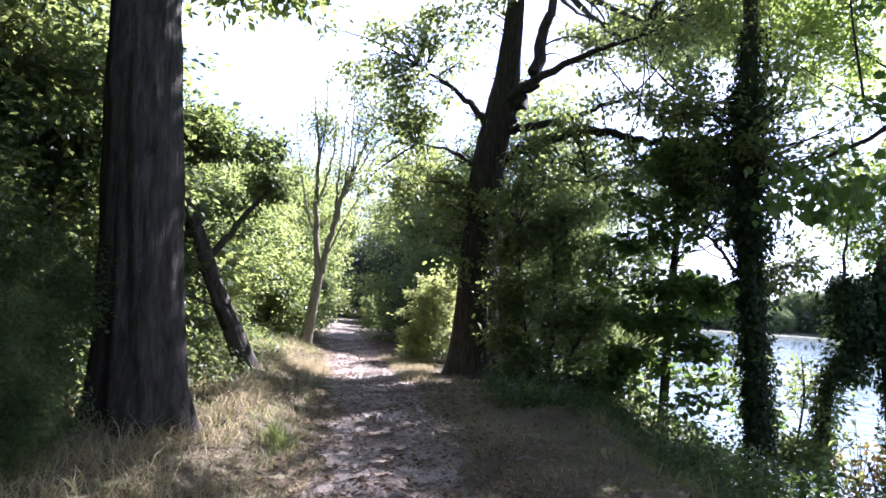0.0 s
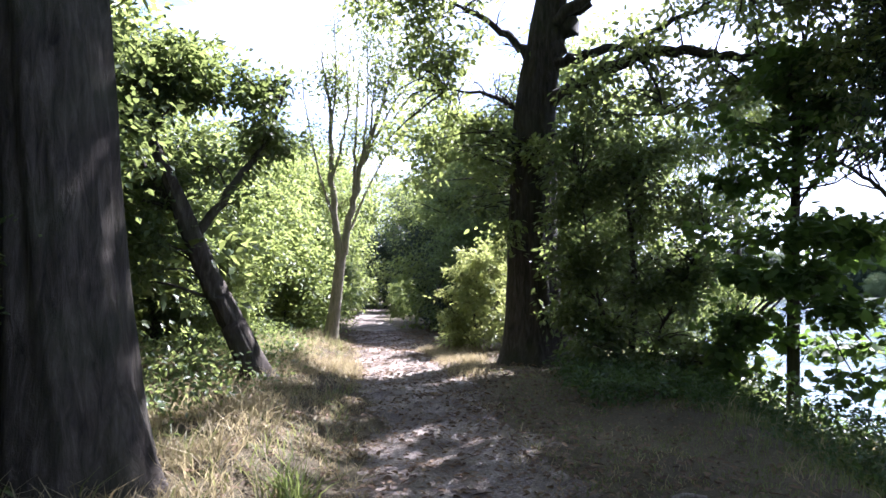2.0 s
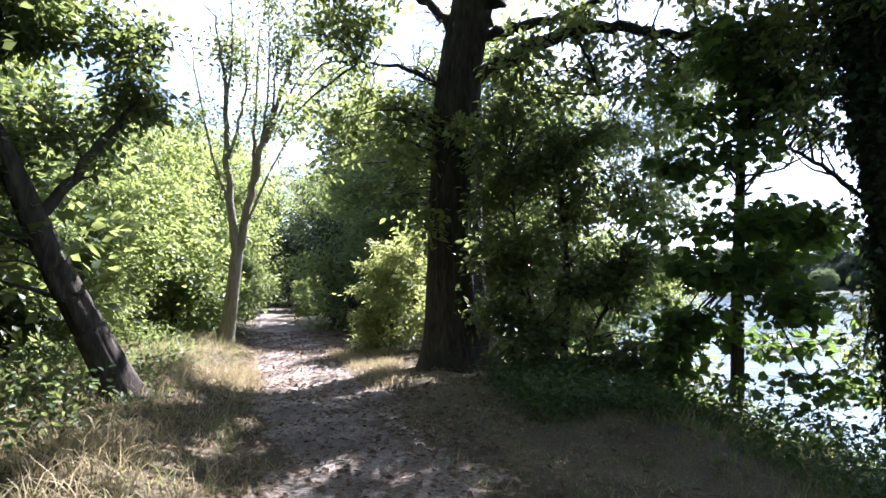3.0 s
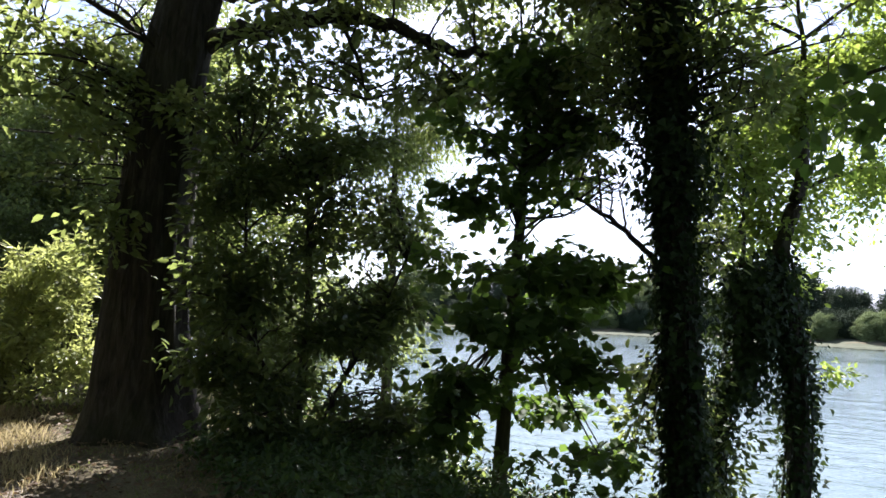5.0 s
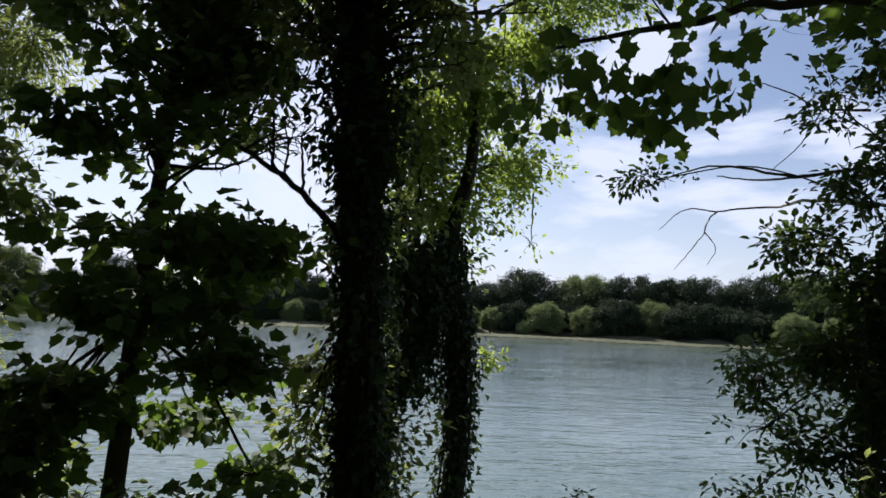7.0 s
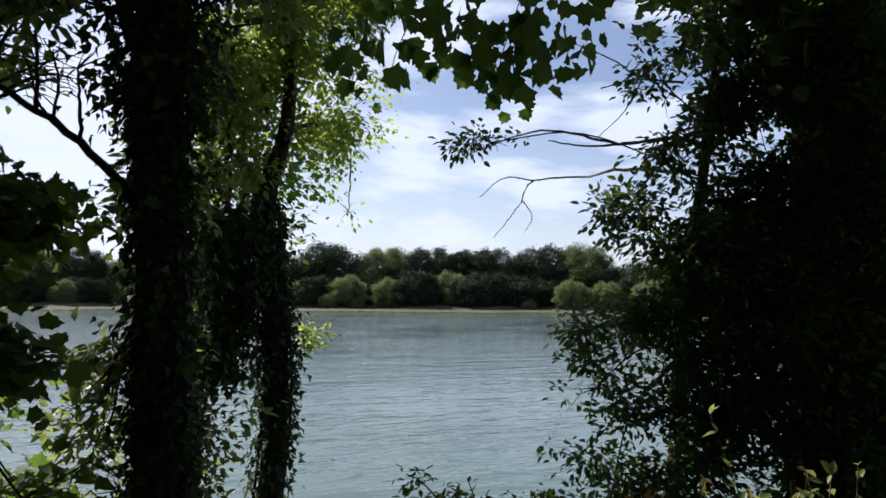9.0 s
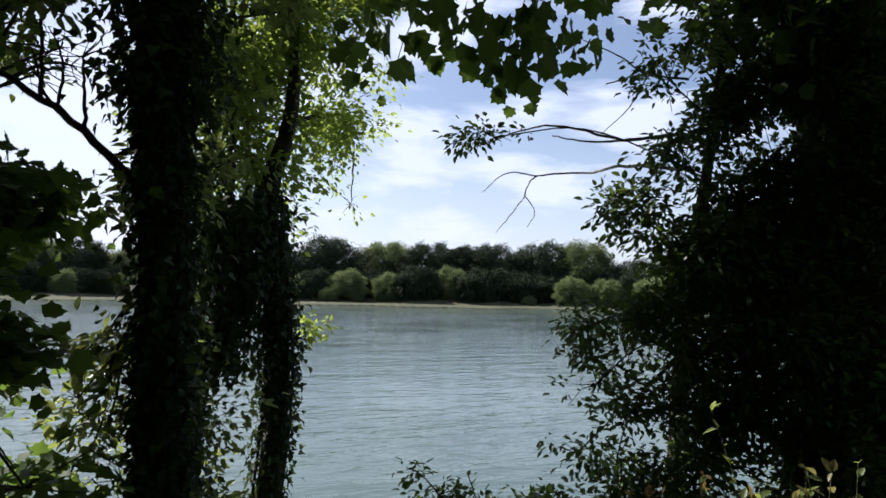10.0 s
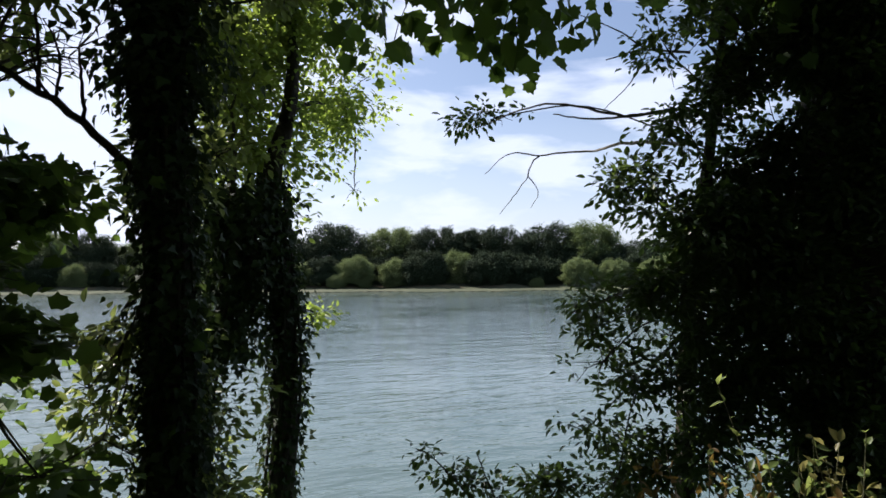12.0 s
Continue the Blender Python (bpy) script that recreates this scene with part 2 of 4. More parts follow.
LEAF_SHAPES = {
    # half outlines (x, y), base at 0, tip at 1
    "sycamore": ((0.12, 0.02), (0.40, 0.02), (0.40, 0.22), (0.60, 0.44), (0.42, 0.53), (0.33, 0.76), (0.16, 0.76), (0.0, 1.0)),
    "oak": ((0.08, 0.18), (0.20, 0.34), (0.13, 0.45), (0.29, 0.64), (0.18, 0.76), (0.14, 0.93), (0.0, 1.0)),
    "ivy": ((0.34, 0.02), (0.46, 0.30), (0.24, 0.48), (0.0, 1.0)),
    "plain": ((0.26, 0.32), (0.22, 0.66), (0.0, 1.0)),
    "diamond": ((0.32, 0.45), (0.0, 1.0)),
    "slim": ((0.16, 0.35), (0.13, 0.7), (0.0, 1.0)),
}


def leaf_shape(kind):
    half = LEAF_SHAPES[kind]
    rim = [(0.0, 0.0)] + list(half) + [(-x, y) for x, y in reversed(half[:-1])]
    k = len(rim)
    if k < 8:
        return np.array([(x, y, abs(x) * 0.35 - 0.14 * y * y) for x, y in rim]), np.array([(0, a, a + 1) for a in range(1, k - 1)])
    V = np.array([(0.0, 0.42, -0.03)] + [(x, y, abs(x) * 0.28 - 0.12 * y * y) for x, y in rim])
    F = np.array([(0, 1 + i, 1 + (i + 1) % k) for i in range(k)])
    return V, F


def leaves(P, way, up, size, kind):
    """One leaf at each point, pointing along way, its face towards up."""
    L, F = leaf_shape(kind)
    way = way / (np.linalg.norm(way, axis=1, keepdims=True) + 1e-9)
    x = np.cross(way, up)
    x /= np.linalg.norm(x, axis=1, keepdims=True) + 1e-9
    z = np.cross(x, way)
    V = P[:, None] + size[:, None, None] * (L[None, :, 0:1] * x[:, None] + L[None, :, 1:2] * way[:, None] + L[None, :, 2:3] * z[:, None])
    return V.reshape(-1, 3), (F[None] + (np.arange(len(P)) * len(L))[:, None, None]).reshape(-1, 3)


def waves(P, scale, seed):
    """A cheap smooth random field over points, about -1 to 1."""
    r = np.random.default_rng(seed)
    total = np.zeros(len(P))
    for octave in (1.0, 2.1, 4.3):
        for _ in range(3):
            total += np.sin(P @ r.normal(0, octave / scale, 3) + r.uniform(0, 6.28)) / octave ** 0.6
    return total / 4.0


def spots_in(blobs, total, gap=0.15, rough=0.9, seed=1, shell=0.45):
    """Points in a set of ellipsoids (x, y, z, rx, ry, rz), nearer the skin than the heart, with holes."""
    found = []
    share = np.array([(b[3] * b[4] * b[5]) ** 0.8 for b in blobs])
    share = share / share.sum() * total / (1 - gap)
    for b, part_of in zip(blobs, share):
        c, r = np.array(b[:3]), np.array(b[3:6])
        k = max(6, int(part_of))
        d = rng.normal(0, 1, (k, 3))
        d /= np.linalg.norm(d, axis=1, keepdims=True)
        rad = rng.uniform(0, 1, k) ** shell
        p = c + d * (rad * (1 + 0.5 * waves(d * 2.2 + c, 1.0, seed)))[:, None] * r
        thin = 0.6 * waves(p, rough, seed + 5) + 0.6 * waves(p, rough * 0.4, seed + 6)
        found.append(p[thin > -0.75 + 1.7 * gap])
    return np.concatenate(found)


def sprays(spots, each, spread, size, kind, droop=0.35, flatness=0.45, up_bias=1.1):
    """Sprays of leaves round the spots."""
    k = len(spots) * each
    c = np.repeat(spots, each, 0)
    off = rng.normal(0, 1, (k, 3)) * spread
    off[:, 2] *= flatness
    P = c + off
    way = off / spread + rng.normal(0, 0.7, (k, 3))
    way[:, 2] -= droop * 1.5
    up = rng.normal(0, 0.55, (k, 3))
    up[:, 2] += up_bias
    return leaves(P, way, up, size * rng.uniform(0.6, 1.25, k), kind)


def twig_sprays(spots, skeleton, each, spread, size, kind, droop=0.35, flatness=0.45, thick=0.008, twig_count=600):
    """Leaves strung along the ends of twigs that reach from the skeleton to the spots; and the twigs."""
    d = np.linalg.norm(spots[:, None] - skeleton[None], axis=2)
    near = skeleton[np.argmin(d + 0.3 * np.maximum(0, skeleton[None, :, 2] - spots[:, None, 2]), axis=1)]
    reach = spots - near
    length = np.linalg.norm(reach, axis=1) + 1e-6
    bend = rng.normal(0, 0.12, (len(spots), 3)) * length[:, None]
    bend[:, 2] += 0.12 * length

    def along(s, i):
        s = s[:, None]
        p = near[i] + reach[i] * s + bend[i] * (4 * s * (1 - s))
        p[:, 2] -= 0.25 * droop * (s[:, 0] ** 2) * np.minimum(length[i], 1.0)
        return p

    i = np.repeat(np.arange(len(spots)), each)
    used = np.clip(3.2 * spread / length, 0.25, 1.0)[i]
    s = 1.04 - used * rng.uniform(0, 1, len(i)) ** 1.3
    off = rng.normal(0, 1, (len(i), 3)) * spread * 0.55
    off[:, 2] *= flatness + 0.2
    P = along(s, i) + off
    way = reach[i] / length[i][:, None] * 0.7 + off / spread * 1.6 + rng.normal(0, 0.45, (len(i), 3))
    way[:, 2] -= droop
    up = rng.normal(0, 0.55, (len(i), 3))
    up[:, 2] += 1.1
    stay = clear_glades(P)
    crown = leaves(P[stay], way[stay], up[stay], size * rng.uniform(0.6, 1.25, stay.sum()), kind)
    pick = rng.permutation(len(spots))[:twig_count]
    steps = np.linspace(0, 1, 6)
    paths = np.stack([along(np.full(len(pick), q), pick) for q in steps], 1)
    radii = (thick * np.clip(length[pick], 0.3, 2.0))[:, None] * np.linspace(1, 0.25, 6)[None]
    return crown, tubes(paths, radii, 4)


def sprigs(volumes, radius, flat=0.5, seed=1):
    """Small leaf masses strewn through ellipsoids (x, y, z, rx, ry, rz, how many)."""
    q = np.random.default_rng(seed)
    found = []
    for *v, k in volumes:
        for _ in range(k):
            d = q.normal(0, 1, 3)
            d *= q.uniform(0.15, 1.0) ** 0.5 / np.linalg.norm(d)
            s = radius * q.uniform(0.65, 1.3)
            x, y, z = v[0] + d[0] * v[3], v[1] + d[1] * v[4], v[2] + d[2] * v[5]
            found.append((x, y, z, s, s * q.uniform(0.7, 1.1), s * flat))
    return found


# stretches of ground (x0, x1, y0, y1) that the sun reaches through gaps in the crowns, and how open the gap is
GLADES = ((-2.9, -0.2, 11.5, 16.4, 0.98), (-6.6, -3.4, 27.0, 34.0, 0.95), (-3.5, -1.6, 6.6, 10.7, 0.92), (3.3, 4.5, 4.8, 6.3, 0.85))


def clear_glades(P, low=2.6):
    """Which points leave the glades' sun free."""
    q = np.random.default_rng(77).uniform(0, 1, len(P))
    h = P[:, 2] - 0.2
    gx, gy = P[:, 0] - h * sun_from.x / sun_from.z, P[:, 1] - h * sun_from.y / sun_from.z
    stay = np.ones(len(P), bool)
    for x0, x1, y0, y1, how_open in GLADES:
        stay &= ~((gx > x0) & (gx < x1) & (gy > y0) & (gy < y1) & (q < how_open) & (P[:, 2] > low))
    return stay


def limb_mesh(points, r0, r1, sides=10, steps=7):
    line = curve_points(points, steps)
    line[1:-1] += rng.normal(0, 0.25 * r0, (len(line) - 2, 3))
    return line, tubes(line[None], np.linspace(r0, r1, len(line))[None], sides)


def tree(name, base, label, trunk, radii, limbs, blobs, bark, foliage, kind="plain", size=0.1, count=20000, each=16,
         spread=0.16, gap=0.2, rough=0.9, flare=0.3, ridge=0.03, sides=36, category="tree", group="", thick=0.012,
         droop=0.35, flatness=0.45, twig_count=600, seed=1, bark_label="", leaf_label="", auto=True):
    """A tree: a furrowed trunk, limbs (points and two radii each), limbs to the masses of leaves, twigs and a crown of sprays."""
    t = thing(name, *base, label, category, group)
    V, F = trunk_mesh(trunk, radii, sides, 14, ridge, flare, seed)
    mesh_object("trunk", V, F, bark, t, bark_label, True)
    skeleton = [curve_points(trunk, 10)]
    skeleton[0] = skeleton[0][len(skeleton[0]) // 3:]
    for points, r0, r1 in limbs:
        line, (V, F) = limb_mesh(points, r0, r1)
        mesh_object("limb", V, F, bark, t, "", True)
        skeleton.append(line)
    if auto:
        lines = []
        bones = np.concatenate(skeleton)
        for b in blobs:
            c = np.array(b[:3])
            cost = np.linalg.norm(bones - c, axis=1) + 0.6 * np.maximum(0, bones[:, 2] - c[2] + 0.3)
            a = bones[np.argmin(cost)]
            if np.linalg.norm(c - a) < 0.35:
                continue
            mid = (a + c) / 2 + rng.normal(0, 0.08, 3) * np.linalg.norm(c - a) + np.array([0, 0, 0.08 * np.linalg.norm(c - a)])
            r0 = min(0.011 * np.linalg.norm(c - a) + 0.008, radii[-1])
            line, piece = limb_mesh([a, mid, c], r0, 0.006, 6, 6)
            mesh_object("branch", *piece, bark, t, "", True)
            lines.append(line)
        skeleton += lines
    fine = []
    if twig_count:
        bones = np.concatenate(skeleton)
        for b in blobs:
            c, r = np.array(b[:3]), np.array(b[3:6])
            for _ in range(7):
                d = rng.normal(0, 1, 3)
                tip = c + d / np.linalg.norm(d) * r * rng.uniform(0.6, 1.15)
                cost = np.linalg.norm(bones - tip, axis=1) + 0.5 * np.linalg.norm(bones - c, axis=1) + 0.5 * np.maximum(0, bones[:, 2] - tip[2])
                a = bones[np.argmin(cost)]
                span = np.linalg.norm(tip - a)
                mid = (a + tip) / 2 + rng.normal(0, 0.1, 3) * span + np.array([0, 0, 0.1 * span])
                fine.append(np.array([a, 0.55 * a + 0.45 * mid, mid, 0.4 * mid + 0.6 * tip, tip]))
        skeleton += fine
    each = max(6, int(each * 0.55))
    spots = spots_in([(*q[:3], *(1.22 * v for v in q[3:6])) for q in blobs] if twig_count else blobs, count / each, gap, rough, seed)
    spots = spots[clear_glades(spots)]
    bones = np.concatenate(skeleton)
    if twig_count:
        crown, twigs = twig_sprays(spots, bones, each, spread, size, kind, droop, flatness, thick * 0.7, twig_count)
        spans = np.array([np.linalg.norm(f[-1] - f[0]) for f in fine])
        stems_ = tubes(np.array(fine), (0.004 + 0.007 * np.clip(spans, 0.2, 2.0))[:, None] * np.linspace(1, 0.3, 5)[None], 5)
        tagged(mesh_object("twigwork", *joined([twigs, stems_]), bark, t), kind="stuff")
    else:
        crown = sprays(spots, each, spread, size, kind, droop, flatness)
    mesh_object("crown", *crown, foliage, t, leaf_label)
    return t


# ---- the land ----
def smooth(a, b, x):
    s = np.clip((x - a) / (b - a), 0, 1)
    return s * s * (3 - 2 * s)


def path_x(y):
    """The middle of the footpath."""
    return np.interp(y, (-30, 0, 7, 12.7, 19, 29, 42), (1.2, 0.1, -0.42, -1.5, -2.8, -5.0, -7.2))


def shore_radius(x, y):
    bearing = np.degrees(np.arctan2(x, y - 7))
    return 117 + np.clip(70 - bearing, 0, 45) * 0.9 + 3 * np.sin(bearing * 0.35) + 2 * np.sin(bearing * 0.9)


def land(x, y):
    """Height of the ground."""
    x, y = np.asarray(x, float), np.asarray(y, float)
    z = 0.16 * smooth(4, 16, y) - 0.05 * smooth(-2, -8, y)
    z = z + 0.24 * smooth(0.7, 1.7, path_x(y) - x) + 0.10 * smooth(2.0, 5.0, path_x(y) - x)
    edge = 2.2 + 0.25 * np.sin(y * 0.5) + 0.15 * np.sin(y * 1.3 + 1)
    z = z - 0.55 * smooth(edge, edge + 2.0, x) - 0.95 * smooth(edge + 1.6, edge + 4.4, x) - 1.6 * smooth(7, 14, x)
    z = z + 0.025 * np.sin(x * 2.3 + y * 1.7) + 0.018 * np.sin(x * 5.1 - y * 3.9)
    r = np.hypot(x, y - 7)
    return np.where(x > 20, z + 3.1 * smooth(-3, 14, r - shore_radius(x, y)), z)


def gz(x, y):
    return float(land(x, y))


WATER_LEVEL = -1.0
xs = np.concatenate([np.linspace(-1500, -60, 10), np.linspace(-50, -9, 22), np.arange(-8, 8, 0.18), np.arange(8.5, 20, 1.5),
                     np.arange(21, 240, 4.5), np.linspace(260, 1800, 8)])
ys = np.concatenate([np.linspace(-1500, -220, 8), np.arange(-205, -8, 6), np.arange(-7.5, 30, 0.22), np.arange(31, 60, 1.5),
                     np.arange(61, 230, 4.5), np.linspace(250, 1800, 8)])
X, Y = np.meshgrid(xs, ys, indexing="ij")
i, j = np.meshgrid(np.arange(len(xs) - 1), np.arange(len(ys) - 1), indexing="ij")
F = np.stack([i * len(ys) + j, (i + 1) * len(ys) + j, (i + 1) * len(ys) + j + 1, i * len(ys) + j + 1], -1).reshape(-1, 4)
tagged(mesh_object("ground", np.stack([X, Y, land(X, Y)], -1).reshape(-1, 3), F, SOIL, smooth=True),
       "leaf-littered woodland soil sloping down to the lake", "ground", kind="structure")

u = np.linspace(-1, 1, 37)
v = np.arange(-9, 46, 0.075)
U, Vv = np.meshgrid(u, v, indexing="ij")
# last term widens the pale earth to the breadth of the sunlit patch
half = 1.0 + 0.12 * np.sin(Vv * 1.9) + 0.09 * np.sin(Vv * 4.7 + 1) + 0.2 * smooth(10, 13, Vv) * smooth(17, 14, Vv)
PX = path_x(Vv) + 0.1 + U * half
bumps = waves(np.stack([PX, Vv, 0 * PX], -1).reshape(-1, 3), 0.22, 40).reshape(PX.shape)
PZ = land(PX, Vv) + 0.03 - 0.05 * np.abs(U) ** 1.6 + 0.012 * bumps + rng.uniform(-0.006, 0.006, PX.shape)
i, j = np.meshgrid(np.arange(len(u) - 1), np.arange(len(v) - 1), indexing="ij")
F = np.stack([i * len(v) + j, (i + 1) * len(v) + j, (i + 1) * len(v) + j + 1, i * len(v) + j + 1], -1).reshape(-1, 4)
tagged(mesh_object("path", np.stack([PX, Vv, PZ], -1).reshape(-1, 3), F, TRODDEN, smooth=True),
       "trodden bare earth footpath strewn with leaves", "path", kind="structure")

wx, wy = np.array([2.5, 60, 260.0]), np.array([-260, 0, 60, 330.0])
WX, WY = np.meshgrid(wx, wy, indexing="ij")
F = np.array([(a * 4 + b, (a + 1) * 4 + b, (a + 1) * 4 + b + 1, a * 4 + b + 1) for a in range(2) for b in range(3)])
tagged(mesh_object("water", np.stack([WX, WY, np.full_like(WX, WATER_LEVEL)], -1).reshape(-1, 3), F, WATER),
       "rippled grey-green lake water mirroring the sky", "lake", kind="structure")


# ---- grass and litter ----
def grass(name, x, y, height, lean, width, mat, label):
    k = len(x)
    base = np.stack([x, y, land(x, y) - 0.01], -1)
    a = rng.uniform(0, 6.283, k)
    side = np.stack([np.cos(a), np.sin(a), np.zeros(k)], -1)
    b = rng.uniform(0, 6.283, k)
    fall = np.stack([np.cos(b), np.sin(b), np.zeros(k)], -1) * (height * lean * rng.uniform(0.2, 1.5, k))[:, None]
    up = np.array([0, 0, 1.0]) * (height * rng.uniform(0.55, 1.2, k))[:, None]
    w = side * (width * rng.uniform(0.6, 1.3, k))[:, None]
    V = np.stack([base - w, base + w, base + 0.55 * up + 0.3 * fall - 0.8 * w, base + 0.55 * up + 0.3 * fall + 0.8 * w, base + 0.95 * up + fall], 1)
    F = np.array([(0, 1, 3), (0, 3, 2), (2, 3, 4)])
    return tagged(mesh_object(name, V.reshape(-1, 3), (F[None] + np.arange(k)[:, None, None] * 5).reshape(-1, 3), mat),
                  label, "grass", kind="stuff")


def tufts(count, x0, x1, y0, y1, each, spread, keep):
    x, y = rng.uniform(x0, x1, count), rng.uniform(y0, y1, count)
    ok = keep(x, y)
    x, y = np.repeat(x[ok], each), np.repeat(y[ok], each)
    return x + rng.normal(0, spread, len(x)), y + rng.normal(0, spread, len(y))


def off_path(x, y):
    return path_x(y) - x


x, y = tufts(4200, -5.5, 0, -3, 17, 14, 0.06, lambda x, y: (off_path(x, y) > 0.62) & (waves(np.stack([x, y, x * 0], -1), 0.7, 3) > -0.6))
far = np.clip(off_path(x, y) - 0.6, 0, 1)
grass("dry_grass", x, y, 0.06 + 0.15 * far * rng.uniform(0.4, 1.2, len(far)), 1.2, 0.0045, STRAW, "dry straw-coloured grass tufts along the path")
x, y = tufts(1500, -6, 0, -3, 17, 10, 0.06, lambda x, y: (off_path(x, y) > 0.75) & (waves(np.stack([x, y, x * 0], -1), 0.9, 4) > -0.1))
grass("green_grass", x, y, 0.10 + 0.2 * rng.uniform(0, 1, len(x)) ** 2, 0.9, 0.005, GREEN_GRASS, "green grass tufts among the dry ones")
x, y = tufts(3600, 0, 5.0, -3, 18, 12, 0.07, lambda x, y: (off_path(x, y) < -0.6) & (waves(np.stack([x, y, x * 0], -1), 0.8, 6) > -0.75))
tall = 0.05 + 0.16 * smooth(1.6, 3.2, x)
grass("short_grass", x, y, tall, 0.7, 0.004, GREEN_GRASS, "thin shaded grass between the path and the bank")
x, y = tufts(1000, 0, 4.6, -3, 18, 10, 0.08, lambda x, y: (off_path(x, y) < -0.55) & (waves(np.stack([x, y, x * 0], -1), 0.6, 8) > 0.0))
grass("dry_verge_grass", x, y, 0.07 + 0.2 * smooth(1.4, 3.0, x), 1.1, 0.004, STRAW, "dry grass stalks on the bank's edge")
# added pale tufts that brighten the sunlit patch by their colour
x, y = tufts(700, -2.6, -0.2, 11.5, 16, 12, 0.08, lambda x, y: np.abs(off_path(x, y)) > 0.7)
grass("sunny_grass", x, y, np.full(len(x), 0.16), 0.8, 0.005, STRAW, "straw-pale grass added over the sunlit stretch beside the path")

x, y = tufts(1500, -3.5, 1.5, -3, 18, 9, 0.05, lambda x, y: (np.abs(off_path(x, y)) > 0.45) & (np.abs(off_path(x, y)) < 0.95))
grass("edge_grass", x, y, np.full(len(x), 0.07), 1.2, 0.004, STRAW, "short worn grass on the path's edges")

k = 22000
y = rng.uniform(-3, 22, k)
x = path_x(y) + rng.normal(0.4, 1.3, k)
P = np.stack([x, y, land(x, y) + 0.04], -1)
way = rng.normal(0, 1, (k, 3)) * (1, 1, 0.15)
up = rng.normal(0, 0.25, (k, 3)) + (0, 0, 1)
tagged(mesh_object("leaf_litter", *leaves(P, way, up, rng.uniform(0.025, 0.08, k), "plain"), LITTER),
       "brown fallen leaves scattered on the ground", "leaves", kind="stuff")

def low_plants(name, x, y, lift, each, size, mat, label):
    """Low leafy plants: sprays of leaves over the ground."""
    spots = np.stack([x, y, land(x, y) + lift], -1)
    V, F = sprays(spots, each, 0.09, size, "plain", 0.0, 0.6)
    return tagged(mesh_object(name, V, F, mat), label, "undergrowth", kind="stuff")


x = rng.uniform(2.5, 5.4, 1500)
y = rng.uniform(3.0, 17, 1500)
ok = waves(np.stack([x, y, x * 0], -1), 0.7, 9) > -0.35
low_plants("bramble_undergrowth", x[ok], y[ok], rng.uniform(0.02, 0.3, ok.sum()) * smooth(2.4, 3.2, x[ok]), 14, 0.065, THORN, "low dark bramble leaves covering the bank")
x = rng.uniform(2.7, 4.3, 420)
y = rng.uniform(4.5, 10.8, 420)
low_plants("bank_undergrowth", x, y, rng.uniform(0.05, 0.55, 420) * smooth(2.6, 3.4, x), 13, 0.075, THORN, "knee-high dark weeds along the top of the bank")
# weeds laid thick in the dark thorn colour to deepen the shade here
x = rng.uniform(0.9, 3.0, 700)
y = rng.uniform(9.6, 12.8, 700)
ok = off_path(x, y) < -1.5
low_plants("shade_undergrowth", x[ok], y[ok], rng.uniform(0.02, 0.22, ok.sum()), 12, 0.07, THORN, "low dark weeds below the hazel and the oak")
x = rng.uniform(-6, -2.6, 1300)
y = rng.uniform(4.0, 17, 1300)
ok = (waves(np.stack([x, y, x * 0], -1), 0.8, 10) > -0.1) & (off_path(x, y) > 1.6)
low_plants("verge_undergrowth", x[ok], y[ok], rng.uniform(0.02, 0.4, ok.sum()) * smooth(1.5, 2.4, off_path(x[ok], y[ok])), 13, 0.07, SHADE, "low leafy plants at the wood's edge")

# ---- the great trees by the path ----
tree("tall_tree", (-2.68, 6.1, gz(-2.68, 6.1)), "tall tree with a thick grey furrowed trunk in dry grass",
     [(-2.66, 6.12, gz(-2.68, 6.1) - 0.15), (-2.8, 6.1, 1.8), (-3.0, 6.05, 4.4), (-3.1, 6.1, 8), (-2.8, 6.3, 12)], [0.42, 0.36, 0.31, 0.26, 0.12],
     [([(-2.8, 6.1, 7.2), (-3.8, 6.6, 8.2), (-4.8, 7.2, 8.8)], 0.12, 0.03), ([(-2.8, 6.1, 8), (-1.8, 7.0, 9.2), (-1.0, 8, 10)], 0.11, 0.03)],
     # mostly unseen crown, widened with added masses that shade trunk and foreground
     [(-2.6, 6.6, 11, 3.2, 3.2, 2.0), (-5.0, 7.2, 9.2, 1.8, 1.8, 1.2), (-0.8, 8.2, 10.3, 1.8, 1.8, 1.2), (-4.2, 4.5, 9.5, 2.0, 2.0, 1.2), (-1.5, 3.0, 11, 2.8, 2.6, 1.1), (0.6, 7.6, 11.6, 2.4, 2.4, 1.0), (-3.5, 0.5, 10, 2.4, 2.4, 1.1), (-6.0, 5.0, 9.6, 2.6, 2.6, 1.2), (-5.4, 1.0, 9.4, 2.6, 2.4, 1.2), (-1.0, -1.0, 10.6, 2.6, 2.6, 1.0)]
     + sprigs([(1.6, 9.0, 9.6, 4.2, 4.4, 0.9, 36), (-2.6, 10.2, 6.6, 0.9, 0.7, 0.35, 4), (-4.6, 9.5, 9.4, 2.4, 3.0, 0.9, 16)], 0.9, 0.5, 21),
     BARK, OAK, "diamond", 0.2, 60000, 40, 0.4, 0.15, flare=0.42, ridge=0.05, sides=72, seed=2, bark_label="grey furrowed bark")

